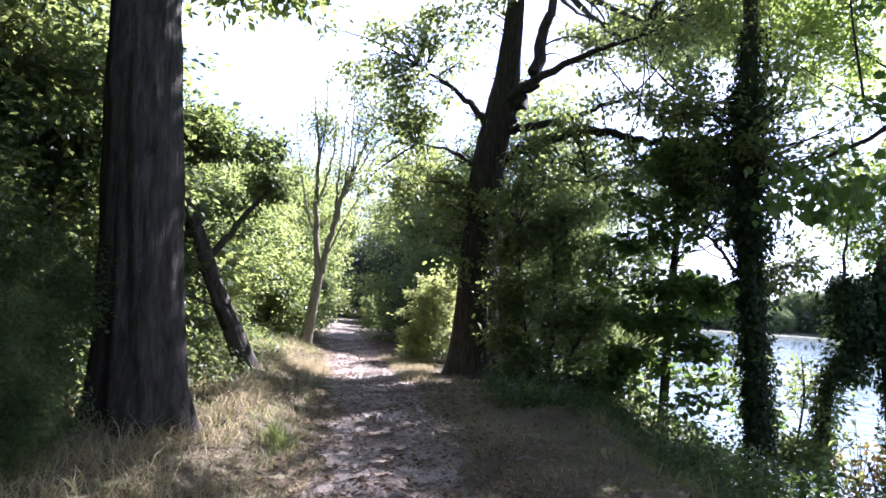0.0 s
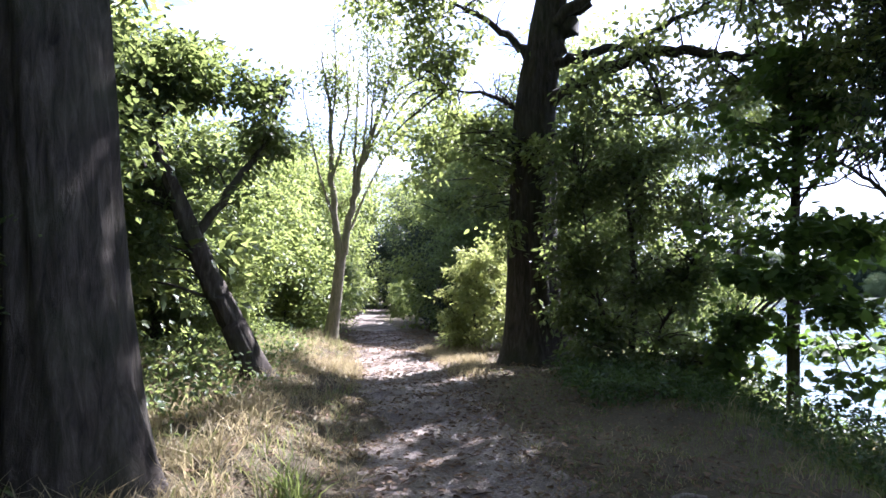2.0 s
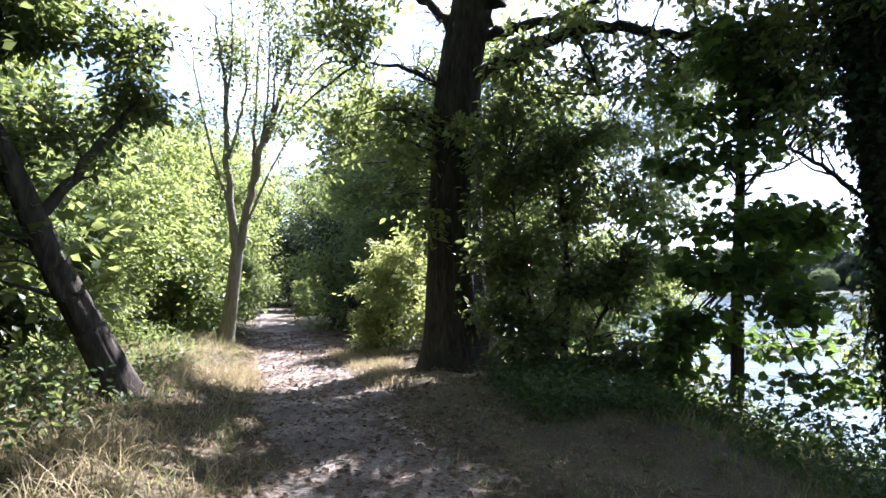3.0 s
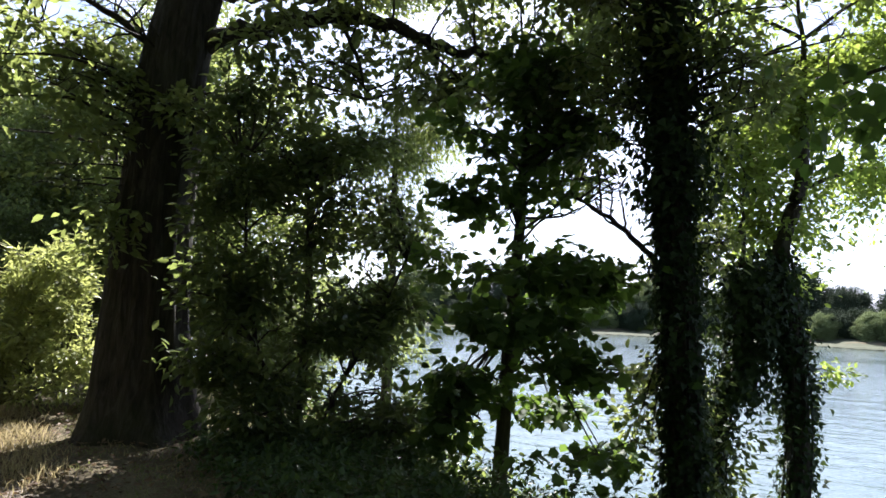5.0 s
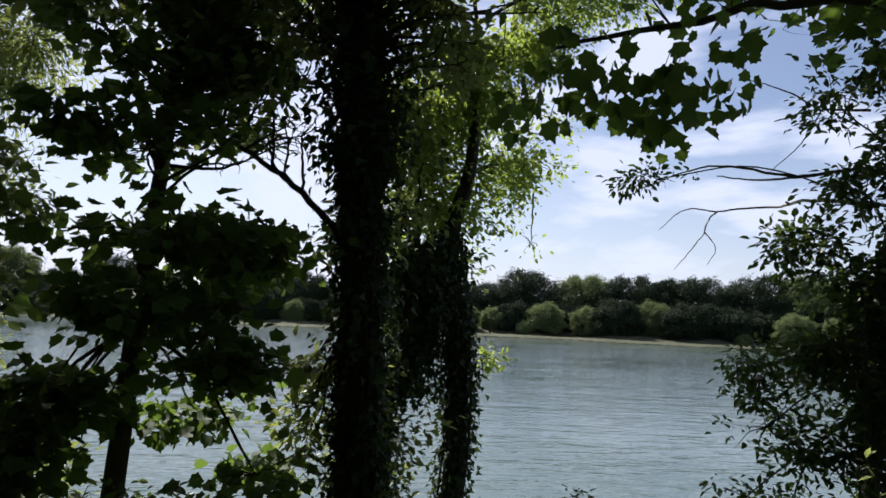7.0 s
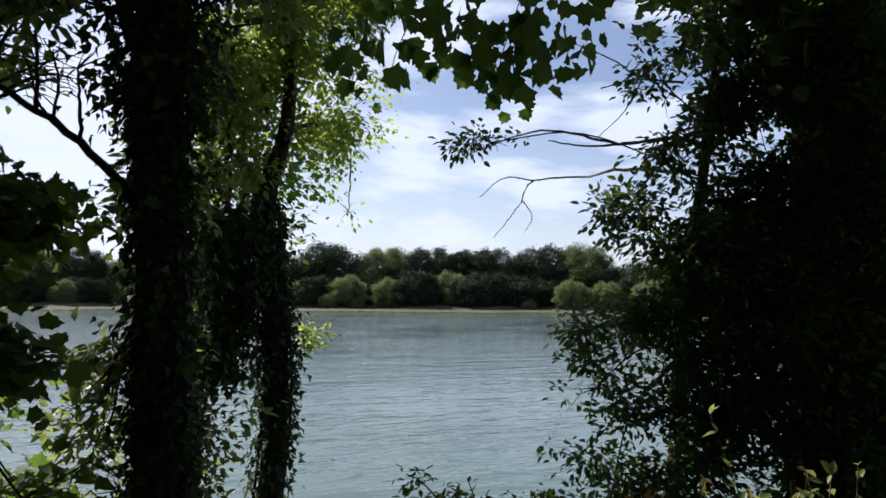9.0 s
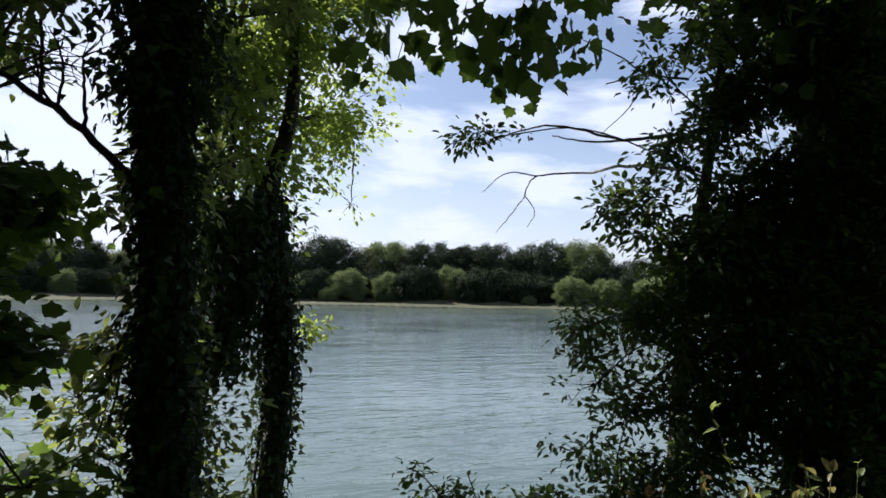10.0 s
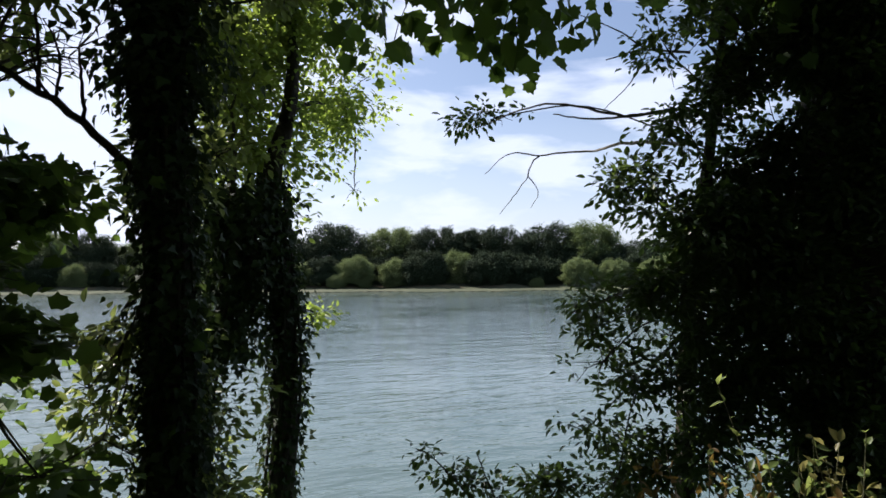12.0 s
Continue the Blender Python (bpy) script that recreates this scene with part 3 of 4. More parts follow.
tree("oak_tree", (0.72, 13.75, gz(0.72, 13.75)), "old oak with a dark ivied trunk and spreading limbs",
     [(0.74, 13.75, gz(0.72, 13.75) - 0.2), (0.7, 13.78, 2.2), (0.80, 13.72, 4.6), (1.1, 13.6, 6.8), (1.3, 13.6, 10)], [0.52, 0.40, 0.36, 0.24, 0.10],
     [([(0.95, 13.65, 4.55), (1.51, 13.3, 4.92), (2.4, 12.9, 5.22), (3.16, 12.6, 5.12), (3.81, 12.3, 4.97), (4.6, 11.9, 4.9), (5.6, 11.6, 5.1)], 0.13, 0.03),
      ([(1.0, 13.62, 5.3), (1.7, 13.3, 5.42), (2.5, 13.0, 5.55), (3.6, 12.6, 6.0)], 0.11, 0.03),
      ([(1.0, 13.65, 5.4), (1.7, 13.4, 6.6), (2.0, 13.3, 8.6)], 0.22, 0.08),
      ([(1.0, 13.6, 6.0), (2.2, 12.9, 6.6), (3.6, 12.2, 7.0)], 0.12, 0.03),
      ([(2.4, 12.9, 5.2), (2.6, 12.7, 4.7), (2.7, 12.5, 4.1)], 0.035, 0.012),
      ([(3.4, 12.5, 5.1), (3.5, 12.2, 4.7), (3.9, 11.9, 4.3)], 0.03, 0.01),
      ([(0.8, 13.7, 5.4), (0.1, 13.9, 6.2), (-0.9, 14.1, 6.9)], 0.1, 0.02),
      ([(0.75, 13.7, 4.4), (0.0, 13.9, 4.9), (-0.8, 14.1, 5.1)], 0.06, 0.015)],
     sprigs([(-0.7, 14.2, 5.0, 1.5, 1.0, 1.7, 36), (-1.4, 14.0, 7.1, 1.9, 1.0, 0.9, 26), (0.1, 13.5, 3.9, 0.9, 0.5, 1.5, 34), (0.9, 13.8, 7.6, 2.4, 1.0, 1.6, 40),
             (2.2, 12.9, 4.5, 0.9, 0.5, 0.5, 14), (3.4, 12.5, 5.3, 2.0, 0.8, 0.8, 24), (3.5, 12.3, 4.3, 1.2, 0.5, 0.5, 12), (5.4, 11.8, 5.6, 1.7, 1.0, 1.1, 15), (5.0, 12.2, 6.9, 2.4, 1.2, 0.9, 22)],
            0.36, 0.5, 3)
     + [(-0.3, 13.9, 4.8, 0.9, 0.5, 0.9), (0.05, 13.8, 3.2, 0.6, 0.4, 0.6), (-0.9, 14.0, 5.8, 0.8, 0.5, 0.6), (0.3, 13.3, 5.6, 0.6, 0.3, 0.6), (0.2, 13.4, 2.3, 0.4, 0.25, 0.4)]
     # high masses, mostly unseen, added to keep the sun off the hazel
     + sprigs([(5.8, 16.6, 9.6, 3.6, 3.4, 1.0, 34)], 0.85, 0.5, 24),
     BARK, OAK, "plain", 0.125, 50000, 20, 0.22, 0.46, 0.4, flare=0.5, ridge=0.05, sides=64, seed=3, bark_label="dark ridged bark", twig_count=1100)

tree("hazel_shrub", (2.2, 12.6, gz(2.2, 12.6)), "dense dark hazel shrub beside the oak", [(2.1, 12.7, gz(2.1, 12.7) - 0.1), (2.2, 12.7, 1.5), (2.1, 12.7, 3.0)],
     [0.06, 0.045, 0.02], [([(2.2, 12.6, 0.0), (2.7, 12.3, 1.2), (3.1, 12.1, 2.2)], 0.04, 0.012), ([(2.1, 12.7, 0.0), (1.6, 12.8, 1.4), (1.4, 12.9, 3.2)], 0.035, 0.012)],
     sprigs([(1.5, 13.0, 3.5, 0.8, 0.5, 1.0, 26), (2.2, 12.7, 2.9, 1.1, 0.6, 1.0, 34), (1.4, 12.95, 1.6, 0.6, 0.35, 1.4, 28),
             (2.2, 12.6, 1.4, 1.2, 0.6, 0.9, 42), (2.4, 12.3, 0.3, 1.3, 0.6, 0.6, 34), (3.3, 11.7, 0.0, 0.7, 0.5, 0.6, 14), (3.1, 12.3, 2.2, 0.7, 0.4, 1.2, 16)], 0.27, 0.6, 4),
     DARK_BARK, SHADE, "plain", 0.11, 20000, 18, 0.22, 0.44, 0.35, flare=0.1, sides=12, category="shrub", seed=4, twig_count=1000)

tree("leaning_tree", (-2.92, 10.25, gz(-2.92, 10.25)), "small dark leaning tree in the grass verge",
     [(-2.92, 10.25, gz(-2.9, 10.25) - 0.12), (-3.18, 10.0, 0.95), (-3.42, 9.8, 1.6), (-3.65, 9.6, 2.3), (-4.0, 9.5, 3.2)], [0.17, 0.14, 0.12, 0.10, 0.04],
     [([(-3.5, 9.7, 2.1), (-3.1, 9.89, 2.76), (-2.75, 10.05, 3.4), (-2.6, 10.1, 4.0)], 0.06, 0.012), ([(-3.5, 9.7, 2.0), (-4.0, 9.6, 2.7), (-4.5, 9.7, 3.4)], 0.05, 0.012)],
     sprigs([(-3.6, 9.7, 3.2, 1.0, 0.8, 1.0, 17), (-4.3, 9.8, 2.2, 0.7, 0.7, 1.1, 14), (-2.9, 10.1, 3.6, 0.5, 0.4, 0.7, 8), (-4.2, 9.6, 3.9, 0.8, 0.7, 0.7, 9)], 0.27, 0.6, 5),
     DARK_BARK, SHADE, "plain", 0.09, 13000, 20, 0.18, 0.44, 0.35, flare=0.35, ridge=0.03, sides=28, seed=5, droop=0.5)

stems = [([(-3.3, 16.4, 1.9), (-3.4, 16.2, 3.6), (-3.45, 16.1, 5.2), (-3.6, 16.0, 6.6)], 0.09, 0.015),
         ([(-3.2, 16.4, 2.2), (-2.9, 16.2, 3.6), (-2.4, 16.1, 5.2), (-1.9, 16.0, 6.4)], 0.09, 0.015),
         ([(-2.95, 16.2, 3.4), (-2.9, 16.2, 4.8), (-2.8, 16.1, 6.4)], 0.04, 0.01), ([(-2.7, 16.2, 4.2), (-2.2, 16.1, 5.2), (-1.6, 16.0, 6.0)], 0.035, 0.01),
         ([(-3.4, 16.2, 3.9), (-3.1, 16.2, 5.2), (-3.1, 16.1, 6.5)], 0.035, 0.01), ([(-2.6, 16.2, 4.4), (-2.5, 16.1, 5.6), (-2.4, 16.1, 6.6)], 0.03, 0.01),
         ([(-3.35, 16.2, 2.9), (-3.75, 16.1, 4.2), (-4.1, 16.0, 6.2)], 0.035, 0.008), ([(-3.1, 16.3, 2.6), (-2.5, 16.2, 3.9), (-1.7, 16.0, 5.0)], 0.03, 0.008),
         ([(-2.9, 16.2, 3.6), (-2.65, 16.1, 5.2), (-2.6, 16.0, 7.2)], 0.03, 0.008), ([(-3.45, 16.1, 4.8), (-3.3, 16.0, 6.0), (-3.35, 16.0, 7.4)], 0.03, 0.008),
         ([(-2.4, 16.1, 5.1), (-2.1, 16.0, 6.2), (-2.1, 15.9, 7.3)], 0.025, 0.007)]
tree("pale_tree", (-3.55, 16.6, gz(-3.55, 16.6)), "slender pale-barked tree with many upright stems",
     [(-3.57, 16.65, gz(-3.55, 16.6) - 0.1), (-3.4, 16.5, 1.2), (-3.25, 16.4, 2.3)], [0.15, 0.12, 0.10], stems,
     [(-4.0 + 0.25 * a, 16.1 + 0.3 * math.sin(a * 3.0), 4.6 + 2.4 * abs(math.sin(a * 1.9)), 0.5, 0.45, 0.6) for a in range(12)] + [(-3.5, 16.2, 3.9, 0.4, 0.4, 0.5), (-2.3, 16.1, 4.2, 0.5, 0.4, 0.6), (-1.8, 16.0, 5.6, 0.5, 0.4, 0.6)],
     PALE_BARK, OAK, "plain", 0.08, 9000, 22, 0.24, 0.45, flare=0.3, ridge=0.015, sides=24, seed=6, twig_count=400, auto=False)

tree("feathery_bush", (-0.35, 15.7, gz(-0.35, 15.7)), "pale sunlit feathery bush at the path's edge", [(-0.35, 15.7, gz(-0.35, 15.7) - 0.1), (-0.35, 15.7, 0.8), (-0.3, 15.7, 1.6)],
     [0.035, 0.03, 0.012], [([(-0.35, 15.7, 0.2), (-0.8, 15.4, 1.0), (-1.1, 15.3, 1.5)], 0.02, 0.006), ([(-0.3, 15.7, 0.2), (0.1, 15.5, 1.0), (0.2, 15.4, 1.9)], 0.02, 0.006)],
     [(-0.2 + 0.62 * math.cos(a * 2.4) * (1 - a / 26), 15.5 + 0.5 * math.sin(a * 2.4), 0.28 + 0.115 * a, 0.36 - 0.01 * a, 0.3, 0.2)
      for a in range(17)] + [(-0.85, 15.2, 1.3, 0.3, 0.12, 0.06), (-0.75, 15.2, 1.75, 0.28, 0.1, 0.06), (-0.8, 15.2, 0.9, 0.3, 0.1, 0.06), (-0.5, 15.2, 2.1, 0.22, 0.1, 0.06), (0.15, 15.3, 2.35, 0.12, 0.12, 0.25)],
     DARK_BARK, PALE, "slim", 0.09, 12500, 26, 0.12, 0.3, flare=0.1, sides=10, category="bush", seed=7, droop=0.1)

# ---- trees on the bank ----
sapling = tree("sycamore_sapling", (3.9, 11.3, gz(3.9, 11.3)), "slender sycamore sapling with tiers of lobed leaves",
     [(3.88, 11.3, gz(3.9, 11.3) - 0.15), (3.95, 11.25, 1.4), (4.0, 11.15, 3.0), (4.02, 11.1, 4.6)], [0.085, 0.075, 0.055, 0.02], [],
     [(3.7, 10.75, 2.05, 0.95, 0.75, 0.2), (3.5, 10.7, 1.5, 0.8, 0.7, 0.18), (3.95, 10.5, 1.05, 0.75, 0.6, 0.14), (4.0, 10.0, 0.35, 0.7, 0.5, 0.14),
      (3.7, 11.0, 2.75, 0.7, 0.6, 0.18), (3.9, 11.0, 3.5, 0.85, 0.7, 0.25), (4.1, 11.0, 4.3, 0.7, 0.6, 0.3), (4.6, 10.7, 1.9, 0.45, 0.5, 0.16), (4.5, 11.1, 0.6, 0.5, 0.35, 0.1), (5.5, 11.2, -0.05, 0.45, 0.35, 0.1)] + sprigs([(3.5, 11.2, 3.3, 0.6, 0.5, 1.0, 7), (3.3, 11.2, 0.6, 0.5, 0.4, 0.5, 7), (4.1, 11.0, 3.9, 0.9, 0.7, 0.8, 7), (4.35, 10.5, 3.4, 0.7, 0.5, 0.8, 13)], 0.26, 0.45, 8),
     DARK_BARK, SYCAMORE, "sycamore", 0.12, 6600, 9, 0.2, 0.38, flare=0.15, ridge=0.01, sides=20, seed=8, droop=0.5, flatness=0.3, thick=0.008)

lobed, lobed_faces = leaf_shape("sycamore")
first_leaf = mesh_object("leaf", lobed, lobed_faces, SYCAMORE, sapling)
for q, spot in enumerate(spots_in([(3.8, 10.6, 2.05, 0.9, 0.7, 0.16), (3.95, 10.4, 1.05, 0.7, 0.5, 0.1), (4.0, 10.0, 0.35, 0.7, 0.45, 0.12), (4.5, 10.6, 1.9, 0.4, 0.4, 0.12), (4.5, 11.1, 0.6, 0.4, 0.35, 0.08), (5.5, 11.2, -0.05, 0.4, 0.35, 0.08)], 260, 0.0)[:250]):
    one = first_leaf
    if q:
        one = first_leaf.copy()
        scene.collection.objects.link(one)
    s = rng.uniform(0.09, 0.16)
    one.matrix_parent_inverse = Matrix.Identity(4)
    one.matrix_basis = sapling.matrix_world.inverted() @ pose(*spot, rng.uniform(-45, 10), rng.uniform(-25, 25), rng.uniform(0, 360)) @ Matrix.Diagonal((s, s, s, 1))

ivied = tree("ivied_tree", (4.75, 9.6, gz(4.75, 9.6)), "tree on the bank sleeved in dark ivy",
             [(4.78, 9.6, gz(4.75, 9.6) - 0.2), (4.72, 9.6, 0.6), (4.6, 9.6, 2.1), (4.5, 9.65, 4.0), (4.6, 9.8, 6.5), (4.6, 10.0, 8.5)], [0.17, 0.14, 0.13, 0.12, 0.1, 0.05],
             [([(4.6, 9.62, 2.0), (4.45, 10.1, 2.5), (4.4, 10.8, 2.95), (4.3, 11.5, 3.1)], 0.035, 0.012)],
             # the masses above z 7 are unseen, added to shade path and verge
             [(4.2, 9.9, 4.1, 0.75, 0.7, 0.4), (5.1, 9.9, 4.9, 0.6, 0.7, 0.45), (3.8, 10.3, 5.0, 0.7, 0.6, 0.4),
              (4.7, 10, 7.5, 2.0, 1.8, 1.2), (3.0, 9.2, 8.3, 1.4, 1.4, 0.8), (1.4, 9.4, 8.4, 1.4, 1.2, 0.6), (5.25, 10.4, 0.5, 0.4, 0.4, 0.45), (4.55, 9.7, 3.2, 0.4, 0.4, 0.5), (4.3, 11.0, 3.9, 0.6, 0.7, 0.45), (4.95, 11.0, 3.5, 0.4, 0.5, 0.4)] + sprigs([(4.9, 10.9, 3.7, 0.6, 0.6, 0.7, 12), (4.35, 9.95, 3.2, 0.5, 0.4, 0.9, 14), (5.1, 9.7, 2.7, 0.4, 0.25, 0.9, 9)], 0.26, 0.6, 9) + sprigs([(4.9, 8.9, 4.1, 1.1, 0.6, 0.6, 17), (4.8, 10.15, 0.8, 0.2, 0.25, 0.45, 7), (4.0, 9.9, 4.4, 0.8, 0.5, 0.7, 7)], 0.22, 0.55, 19) + [(5.0, 11.7, 8.2, 1.1, 1.4, 0.6), (4.75, 9.4, 3.4, 0.3, 0.3, 0.5), (4.75, 9.25, 4.0, 0.4, 0.3, 0.4), (4.5, 9.9, 3.7, 0.3, 0.3, 0.5)],
             DARK_BARK, OAK, "plain", 0.1, 27000, 28, 0.19, 0.46, flare=0.25, ridge=0.02, sides=28, seed=9)


def ivy_sleeve(owner, points, radii, count, label, reach=0.05, size=0.07):
    """Ivy leaves and stems that clothe a trunk."""
    line = curve_points(points, 12)
    r = np.interp(np.linspace(0, 1, len(line)), np.linspace(0, 1, len(radii)), radii)
    at = rng.integers(0, len(line), count)
    a = rng.uniform(0, 6.283, count)
    outward = np.stack([np.cos(a), np.sin(a), np.zeros(count)], -1)
    P = line[at] + outward * (r[at] + np.abs(rng.normal(0, reach, count)) + 0.01)[:, None]
    P[:, 2] += rng.uniform(-0.1, 0.1, count)
    way = outward * 0.6 + rng.normal(0, 0.5, (count, 3))
    way[:, 2] -= 0.8
    up = outward + rng.normal(0, 0.35, (count, 3))
    up[:, 2] += 0.5
    mesh_object("ivy", *leaves(P, way, up, size * rng.uniform(0.5, 1.25, count), "ivy"), IVY, owner, label)
    for s in range(6):
        turn = s * 0.9 + np.linspace(0, 1.2, len(line))
        run = line + np.stack([np.cos(turn), np.sin(turn), turn * 0], -1) * (r + 0.012)[:, None]
        mesh_object("ivy_stem", *tubes(run[None], np.full((1, len(line)), 0.016), 5), DARK_BARK, owner, "", True)


ivy_sleeve(ivied, [(4.78, 9.6, -0.7), (4.72, 9.6, 0.6), (4.6, 9.6, 2.1), (4.5, 9.65, 4.0), (4.6, 9.8, 6.0)], [0.16, 0.14, 0.13, 0.12, 0.1], 4600, "dark glossy ivy", 0.045)

ivy_sleeve(ivied, [(4.58, 9.6, 2.7), (4.54, 9.62, 3.4), (4.5, 9.65, 4.2), (4.55, 9.75, 5.2)], [0.12, 0.13, 0.14, 0.12], 3400, "dark glossy ivy", 0.2, 0.08)
ivy_sleeve(ivied, [(4.78, 9.6, -0.7), (4.72, 9.6, 0.6), (4.62, 9.6, 1.9), (4.56, 9.62, 2.9)], [0.15, 0.14, 0.14, 0.14], 1900, "dark glossy ivy", 0.12, 0.07)

ash = tree("ash_tree", (6.7, 9.6, gz(6.7, 9.6)), "waterside ash with ivied stems and bright leaflets",
           [(6.75, 9.65, gz(6.7, 9.6) - 0.25), (6.65, 9.5, 0.4), (6.55, 9.5, 1.35), (6.5, 9.6, 2.4), (6.9, 9.55, 3.4), (7.3, 9.7, 5.2)], [0.13, 0.11, 0.10, 0.09, 0.07, 0.03],
           [([(5.95, 10.05, gz(6, 10) - 0.1), (5.94, 10.0, 0.57), (6.4, 9.9, 1.44), (6.05, 9.83, 2.07), (6.15, 9.8, 3.2)], 0.09, 0.012),
            ([(6.9, 9.6, 3.2), (7.7, 9.5, 3.5), (8.6, 9.4, 3.7), (9.4, 9.5, 3.5)], 0.03, 0.008)],
           [(7.6, 10.0, 4.2, 1.0, 1.0, 0.8), (7.0, 10.1, 2.9, 0.85, 0.8, 0.9), (6.4, 10.1, 3.6, 0.6, 0.6, 0.8), (8.6, 9.5, 3.6, 0.6, 0.6, 0.55), (6.9, 9.8, 4.8, 0.9, 0.9, 0.7),
            # the last three masses are unseen, added to darken the bank's foliage
            (8.2, 9.4, 5.1, 1.1, 1.0, 0.8), (6.8, 9.9, 1.9, 0.4, 0.4, 0.5), (9.5, 9.55, 2.72, 0.26, 0.26, 0.14), (7.1, 9.3, 1.1, 0.12, 0.12, 0.07), (7.2, 10.3, 7.3, 2.2, 2.0, 1.1), (7.4, 12.4, 6.9, 1.8, 1.8, 0.9), (9.0, 8.9, 6.9, 1.7, 1.6, 0.9)],
           DARK_BARK, ASH, "plain", 0.085, 60000, 34, 0.17, 0.42, flare=0.2, ridge=0.015, sides=20, seed=10, droop=0.32, twig_count=500)
ivy_sleeve(ash, [(6.75, 9.65, -1.0), (6.65, 9.5, 0.4), (6.55, 9.5, 1.35), (6.5, 9.6, 2.4)], [0.13, 0.12, 0.11, 0.1], 2200, "dark glossy ivy", 0.06)
ivy_sleeve(ash, [(5.95, 10.05, -0.9), (5.94, 10.0, 0.57), (6.4, 9.9, 1.44), (6.05, 9.83, 2.1)], [0.1, 0.1, 0.1, 0.08], 2200, "dark glossy ivy", 0.07)
ivy_sleeve(ash, [(6.15, 9.9, 0.75), (6.3, 9.85, 1.3), (6.1, 9.75, 1.8), (6.15, 9.75, 2.3)], [0.12, 0.16, 0.14, 0.08], 2900, "dark glossy ivy", 0.19, 0.075)

tree("waterside_shrub", (5.5, 10.0, gz(5.5, 10.0)), "thin leafy shrub growing between the ivied trunks", [(5.5, 10.0, gz(5.5, 10.0) - 0.1), (5.48, 9.95, -0.3), (5.55, 9.9, 0.5), (5.5, 9.9, 1.1)],
     [0.03, 0.025, 0.016, 0.006], [], sprigs([(5.5, 9.9, 0.3, 0.6, 0.35, 0.7, 12), (5.3, 9.8, -0.4, 0.5, 0.3, 0.4, 6)], 0.24, 0.6, 15),
     DARK_BARK, OAK, "plain", 0.09, 3600, 16, 0.17, 0.3, 0.4, flare=0.1, sides=10, category="shrub", seed=15, twig_count=200)

tree("willow_tree", (4.9, 15.6, gz(4.9, 15.6)), "young waterside willow with thin hanging leaves",
     [(4.9, 15.6, gz(4.9, 15.6) - 0.2), (4.9, 15.5, 1.5), (4.8, 15.4, 3.5), (4.7, 15.3, 5.0)], [0.09, 0.07, 0.05, 0.02], [],
     [(4.7, 15.0, 3.0, 0.9, 0.6, 0.5), (4.4, 15.2, 4.2, 1.2, 0.9, 0.7), (5.3, 15.4, 4.8, 1.0, 0.9, 0.7), (4.6, 15.2, 1.2, 0.8, 0.6, 0.5)],
     DARK_BARK, LIME, "slim", 0.1, 10000, 30, 0.2, 0.2, flare=0.15, sides=16, seed=12, droop=0.9, flatness=0.9)

# ---- the dark tree and thorn by the viewpoint ----
great = tree("bank_tree", (6.1, 4.4, gz(6.1, 4.4)), "broad dark-trunked sycamore leaning over the bank",
             [(6.12, 4.4, gz(6.05, 4.4) - 0.2), (6.1, 4.4, 1.0), (6.05, 4.45, 3.0), (5.9, 4.7, 6.0), (5.6, 5.0, 10)], [0.58, 0.5, 0.46, 0.34, 0.12],
             [([(5.9, 4.8, 3.5), (5.3, 5.7, 3.85), (4.8, 6.7, 3.75), (4.4, 8.0, 3.45)], 0.07, 0.012)],
             [(5.9, 5.0, 4.2, 0.9, 0.9, 0.8), (5.6, 5.2, 7.5, 3.0, 3.0, 1.8),
              # the outlying masses at z 6.5 and up are unseen, added to shade the verge
              (4.9, 6.9, 4.0, 0.4, 0.6, 0.2), (5.8, 6.0, 4.2, 0.7, 0.7, 0.4), (3.0, 3.5, 6.5, 2.2, 2.2, 1.0), (2.5, 7.3, 8.5, 1.4, 1.3, 0.6), (6.0, 7.6, 7.8, 1.8, 1.6, 0.8)],
             DARK_BARK, SYCAMORE, "sycamore", 0.14, 10000, 14, 0.2, 0.2, flare=0.35, ridge=0.05, sides=48, seed=13)
L, LF = leaf_shape("sycamore")
hang = mesh_object("leaf", L, LF, SYCAMORE, great)
for q in range(190):
    if q:
        one = hang.copy()
        scene.collection.objects.link(one)
    else:
        one = hang
    s = rng.uniform(0.085, 0.155)
    yy = rng.uniform(6.7, 8.35)
    p = (4.45 + rng.normal(0, 0.26), yy, 2.9 + 0.14 * math.sin(yy * 5) + abs(rng.normal(0, 0.3)))
    one.matrix_parent_inverse = Matrix.Identity(4)
    one.matrix_basis = great.matrix_world.inverted() @ pose(*p, rng.uniform(-95, -30), rng.uniform(-50, 50), rng.uniform(0, 360)) @ Matrix.Diagonal((s, s, s, 1))

for p, s, turn in (((4.2, 8.02, 3.06), 0.24, 20), ((4.2, 7.97, 2.86), 0.18, 75), ((4.2, 7.34, 2.84), 0.2, 140), ((4.2, 7.26, 2.84), 0.17, 200)):
    one = hang.copy()
    scene.collection.objects.link(one)
    one.matrix_basis = great.matrix_world.inverted() @ pose(*p, -82, 18, turn) @ Matrix.Diagonal((s * 0.8, s, s, 1))
    stalk = np.array([p, (p[0] + 0.02, p[1] - 0.02, p[2] + 0.1), (4.35, p[1] - 0.12, max(3.3, p[2] + 0.2))])
    mesh_object("leaf_stalk", *tubes(stalk[None], np.full((1, 3), 0.003), 4), DARK_BARK, great, "", True)

